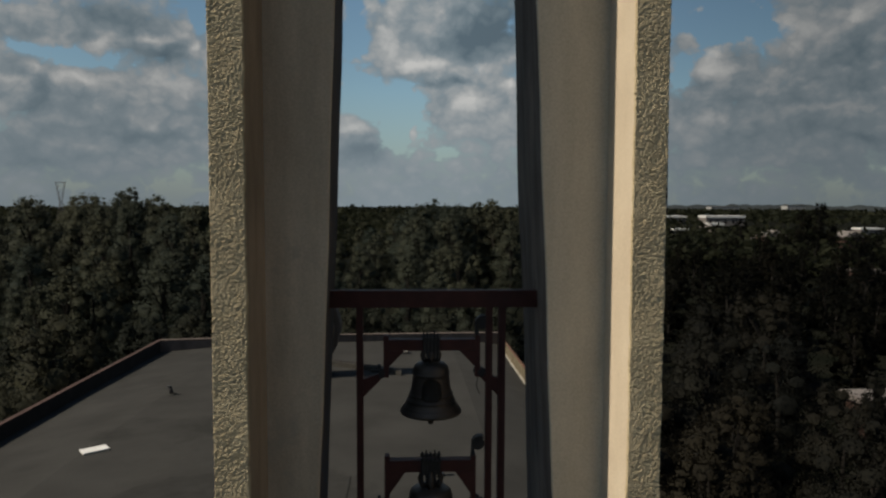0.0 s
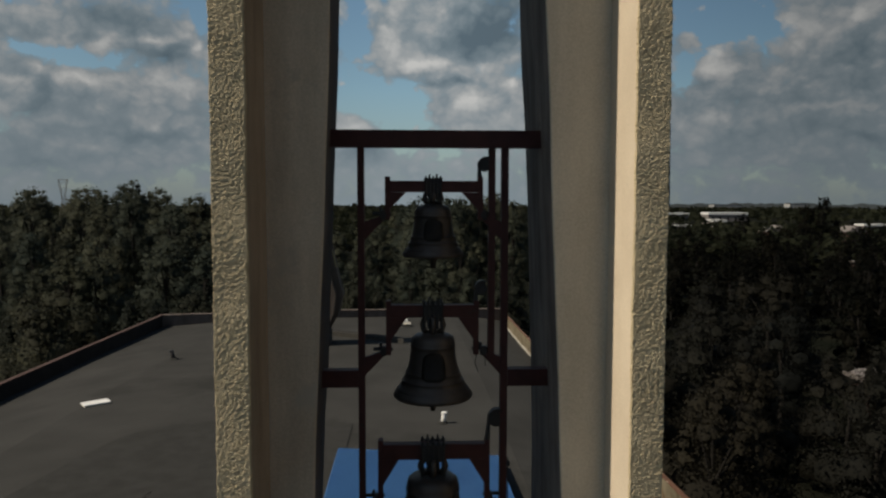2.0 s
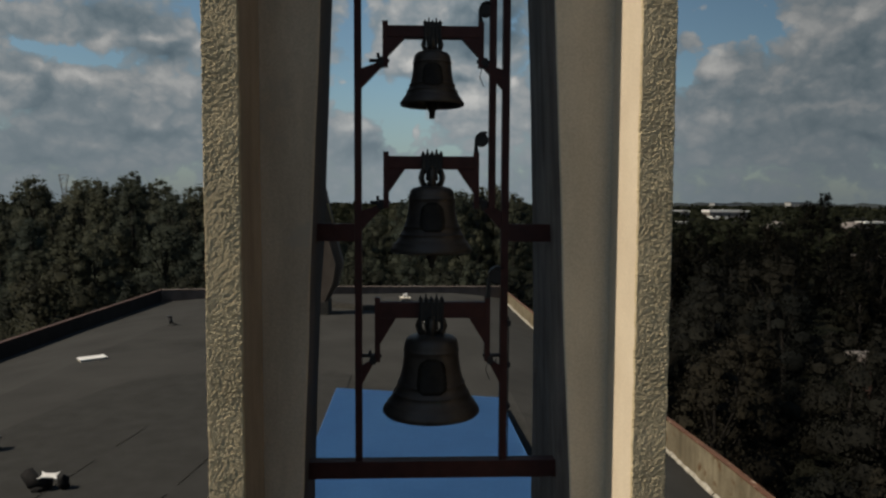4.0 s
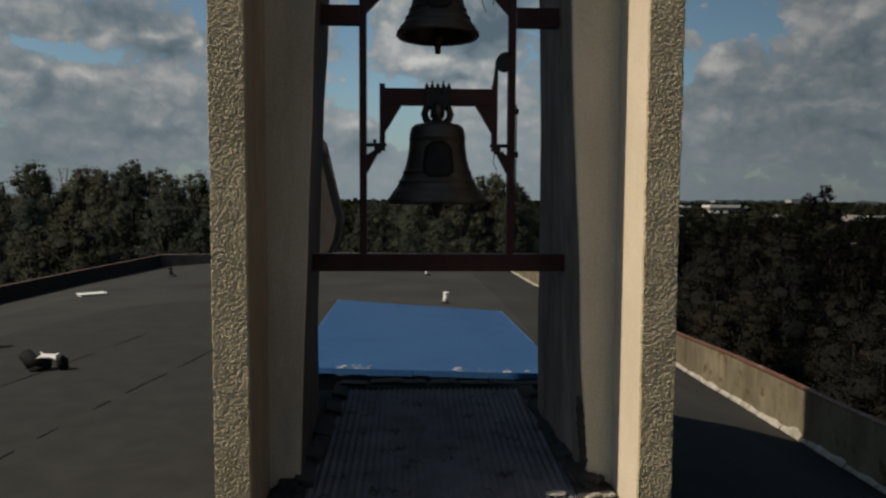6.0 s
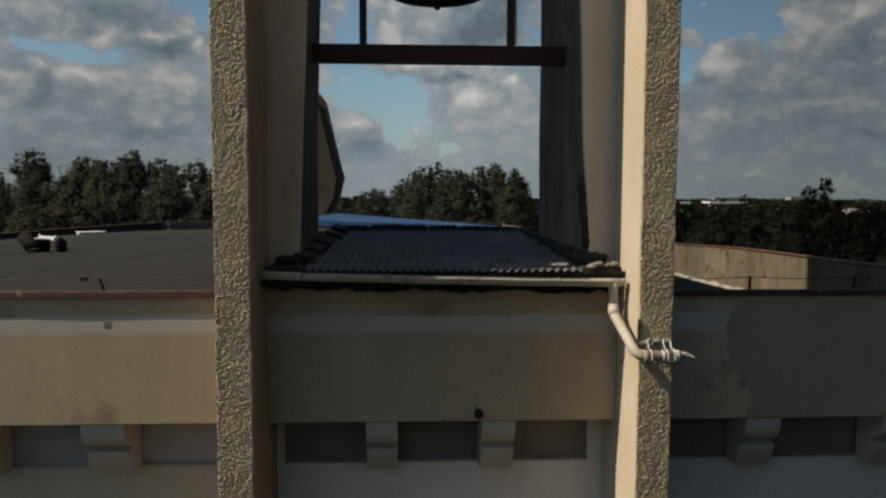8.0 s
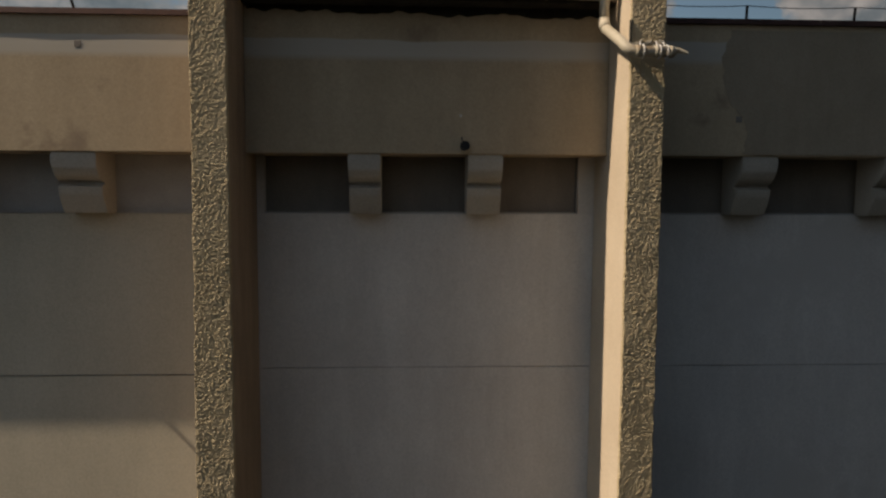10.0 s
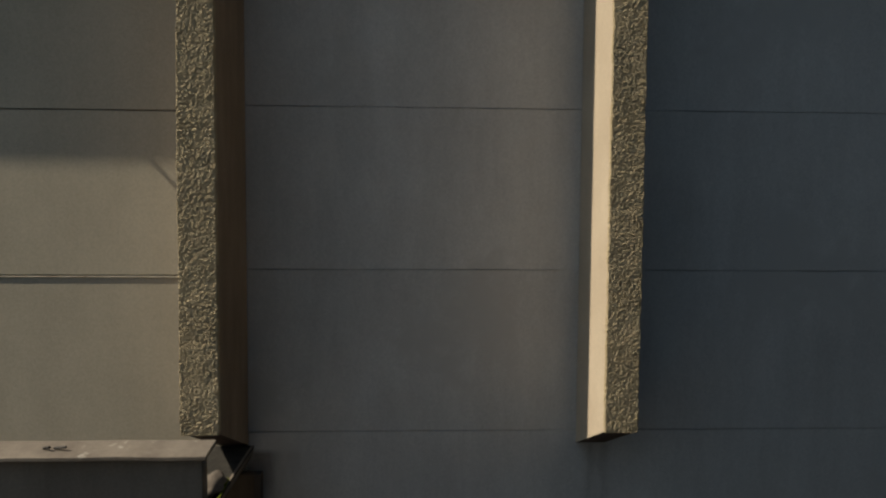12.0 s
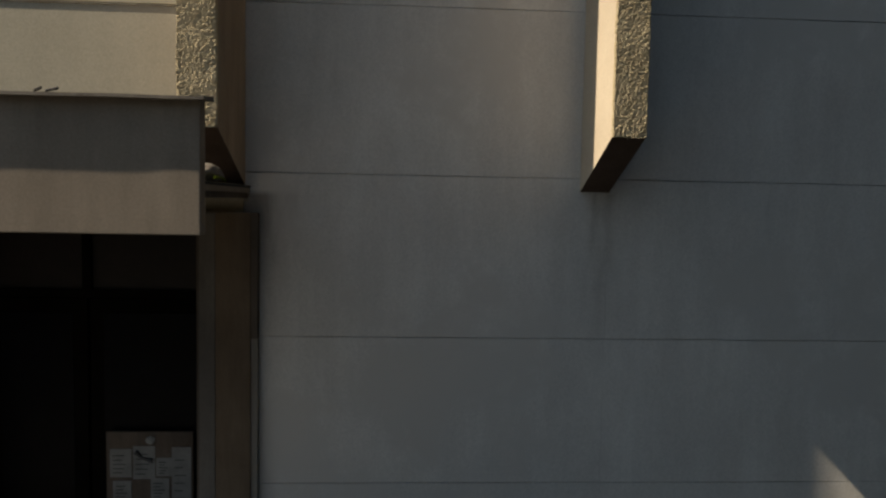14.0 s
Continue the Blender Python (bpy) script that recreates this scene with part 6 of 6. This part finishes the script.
    tall = np.where(ang < 0.22, 7.0, 6.0) + 2.5 * np.sin(x * 0.05) * np.cos(y * 0.043) + rs.normal(size=n) * 1.2
    z = np.minimum(GROUND_Z, 15.25 - 0.016 * dist) + tall * rs.uniform(0.35, 1.0, n) ** 0.6
    open_land = (ang > 0.33) & (dist > 380) & (np.sin(x * 0.013 + 1) * np.sin(y * 0.011) > 0.25)
    keep = ~open_land
    p = np.stack([x, y, z], 1)[keep]
    dist = dist[keep]
    m = len(p)
    u, v = rs.normal(size=(m, 3)), rs.normal(size=(m, 3))
    u /= np.linalg.norm(u, axis=1)[:, None]
    v /= np.linalg.norm(v, axis=1)[:, None]
    s = (dist * 0.0052 * rs.uniform(0.6, 1.5, m))[:, None]
    u[:, 2] *= 0.6
    quads = np.stack([p - u * s, p - v * s * 0.6, p + u * s, p + v * s * 0.6], 1).reshape(-1, 3)
    me = bpy.data.meshes.new("far_woods")
    me.from_pydata(quads.tolist(), [], np.arange(m * 4).reshape(-1, 4).tolist())
    me.materials.append(LEAF_FAR)
    tagged(new("far_woods", me), "dark green woodland reaching to the skyline", "woodland", kind="stuff")


def far_building(x, y, w, d, h, roof, label, wall=None, pitched=False, cap=0.5):
    b = thing("building", (x, y, GROUND_Z), label, "building", "far buildings")
    part("wall", boxed(x - w / 2, x + w / 2, y - d / 2, y + d / 2, GROUND_Z, GROUND_Z + h), wall or FARWALL, b)
    if pitched:
        part("roof", prism(bmesh.new(), [(x - w / 2 - 0.3, GROUND_Z + h + 0.01), (x + w / 2 + 0.3, GROUND_Z + h + 0.01), (x, GROUND_Z + h + 0.28 * w)], "y", y - d / 2 - 0.3, y + d / 2 + 0.3), roof, b)
    else:
        part("roof", boxed(x - w / 2 - 0.4, x + w / 2 + 0.4, y - d / 2 - 0.4, y + d / 2 + 0.4, GROUND_Z + h + 0.01, GROUND_Z + h + cap), roof, b)
    n = max(2, int(w / 6))
    for k in range(n):
        xx = x - w / 2 + w * (k + 0.5) / n
        part("window", boxed(xx - 0.8, xx + 0.8, y - d / 2 - 0.05, y - d / 2 - 0.004, GROUND_Z + h * 0.45, GROUND_Z + h * 0.75), GLASS, b)


def build_distance():
    far_building(241, 531, 30, 14, 7.6, WHITE, "long low white-roofed hall far off among trees", FARROOF, cap=1.7)
    far_building(205, 545, 22, 14, 7.4, WHITE, "long low white-roofed hall far off among trees", FARROOF, cap=1.4)
    far_building(194, 437, 8, 10, 5.0, WHITE, "white-roofed hall far off among trees", FARROOF, cap=1.3)
    far_building(190, 372, 9, 9, 4.0, WHITE, "white-roofed hall far off among trees", FARROOF, cap=1.2)
    far_building(155, 395, 9, 9, 3.4, WHITE, "white-roofed hall far off among trees", FARROOF, cap=1.0)
    far_building(283, 419, 14, 9, 3.0, WHITE, "white-roofed hall far off among trees", FARROOF, cap=1.0)
    far_building(108, 152, 8, 9, 3.4, FARROOF, "red-brown house with a grey flat roof among dark trees", BRICKRED, cap=0.4)
    far_building(160, 300, 10, 9, 4.6, FARROOF, "small far house with a grey roof", BRICKRED, True)
    far_building(186, 286, 9, 9, 5.0, FARROOF, "small far house with a brown roof", BRICKRED, True)
    far_building(40.6, 50.5, 7.0, 2.6, 2.9, FARROOF, "low red brick shed with a pale flat roof", BRICKRED)
    far_building(520, 1150, 46, 20, 12, FARROOF, "far dull block on the skyline", cap=0.5)
    far_building(640, 1150, 30, 20, 14, FARROOF, "far dull block on the skyline", cap=0.5)
    # striped works chimney
    x, y, h = 300.5, 822.0, 108.0
    c = thing("works_chimney", (x, y, GROUND_Z), "tall factory chimney striped red and white", "chimney")
    bands = 9
    for k in range(bands):
        za, zb = GROUND_Z + h * k / bands, GROUND_Z + h * (k + 1) / bands
        ra, rb = 5.4 - 1.5 * k / bands, 5.4 - 1.5 * (k + 1) / bands
        part("band", lathe(bmesh.new(), [(0, za + 0.01), (ra, za + 0.01), (rb, zb), (0, zb)], (x, y), 24), BRICKRED if k % 2 == 0 else FARWALL, c, "red or white painted band")
    # lattice mast
    x, y = -208.6, 430.0
    m = thing("power_pylon", (x, y, GROUND_Z), "grey steel lattice power pylon beyond the wood", "pylon")
    H = 30.0
    for sx in (-1, 1):
        for sy in (-1, 1):
            bm = tube(bmesh.new(), [(x + 2.4 * sx, y + 2.4 * sy, GROUND_Z), (x + 0.6 * sx, y + 0.6 * sy, GROUND_Z + 18), (x + 2.5 * sx, y + 0.8 * sy, GROUND_Z + H)], 0.16, 5)
            part("leg", bm, FARROOF, m)
    for k in range(8):
        z = GROUND_Z + 2 + 3.4 * k
        w = table(z - GROUND_Z, ((0, 2.4), (18, 0.6), (30, 2.2)))
        part("brace", tube(bmesh.new(), [(x - w, y - w, z), (x + w * 0.9, y - w, z + 3.4)], 0.10, 4), FARROOF, m)
    part("crossarm", tube(bmesh.new(), [(x - 3.2, y, GROUND_Z + H), (x + 3.2, y, GROUND_Z + H)], 0.18, 5), FARROOF, m)


def build_hills():
    bm = bmesh.new()
    prev = None
    for k in range(360):
        a = -0.75 + 1.6 * k / 359
        r = 2900
        high = (-21 if a < 0.25 else 4) + 6 * noise.noise(Vector((a * 5, 1, 0))) + 9 * noise.noise(Vector((a * 19, 3, 0))) + 7 * noise.noise(Vector((a * 70, 8, 0))) + 4 * noise.noise(Vector((a * 160, 5, 0))) 
        x, y = r * math.sin(a), r * math.cos(a)
        col = [bm.verts.new((x * 0.93, y * 0.93, -60)), bm.verts.new((x, y, high)), bm.verts.new((x * 1.1, y * 1.1, -60))]
        if prev:
            for i in (0, 1):
                bm.faces.new((prev[i], col[i], col[i + 1], prev[i + 1]))
        prev = col
    tagged(put("backdrop", bm, HILL, None, True), "low wooded hills along the skyline, haze put into their colour", "hills", kind="structure")


build_woods()
build_hills()
build_distance()
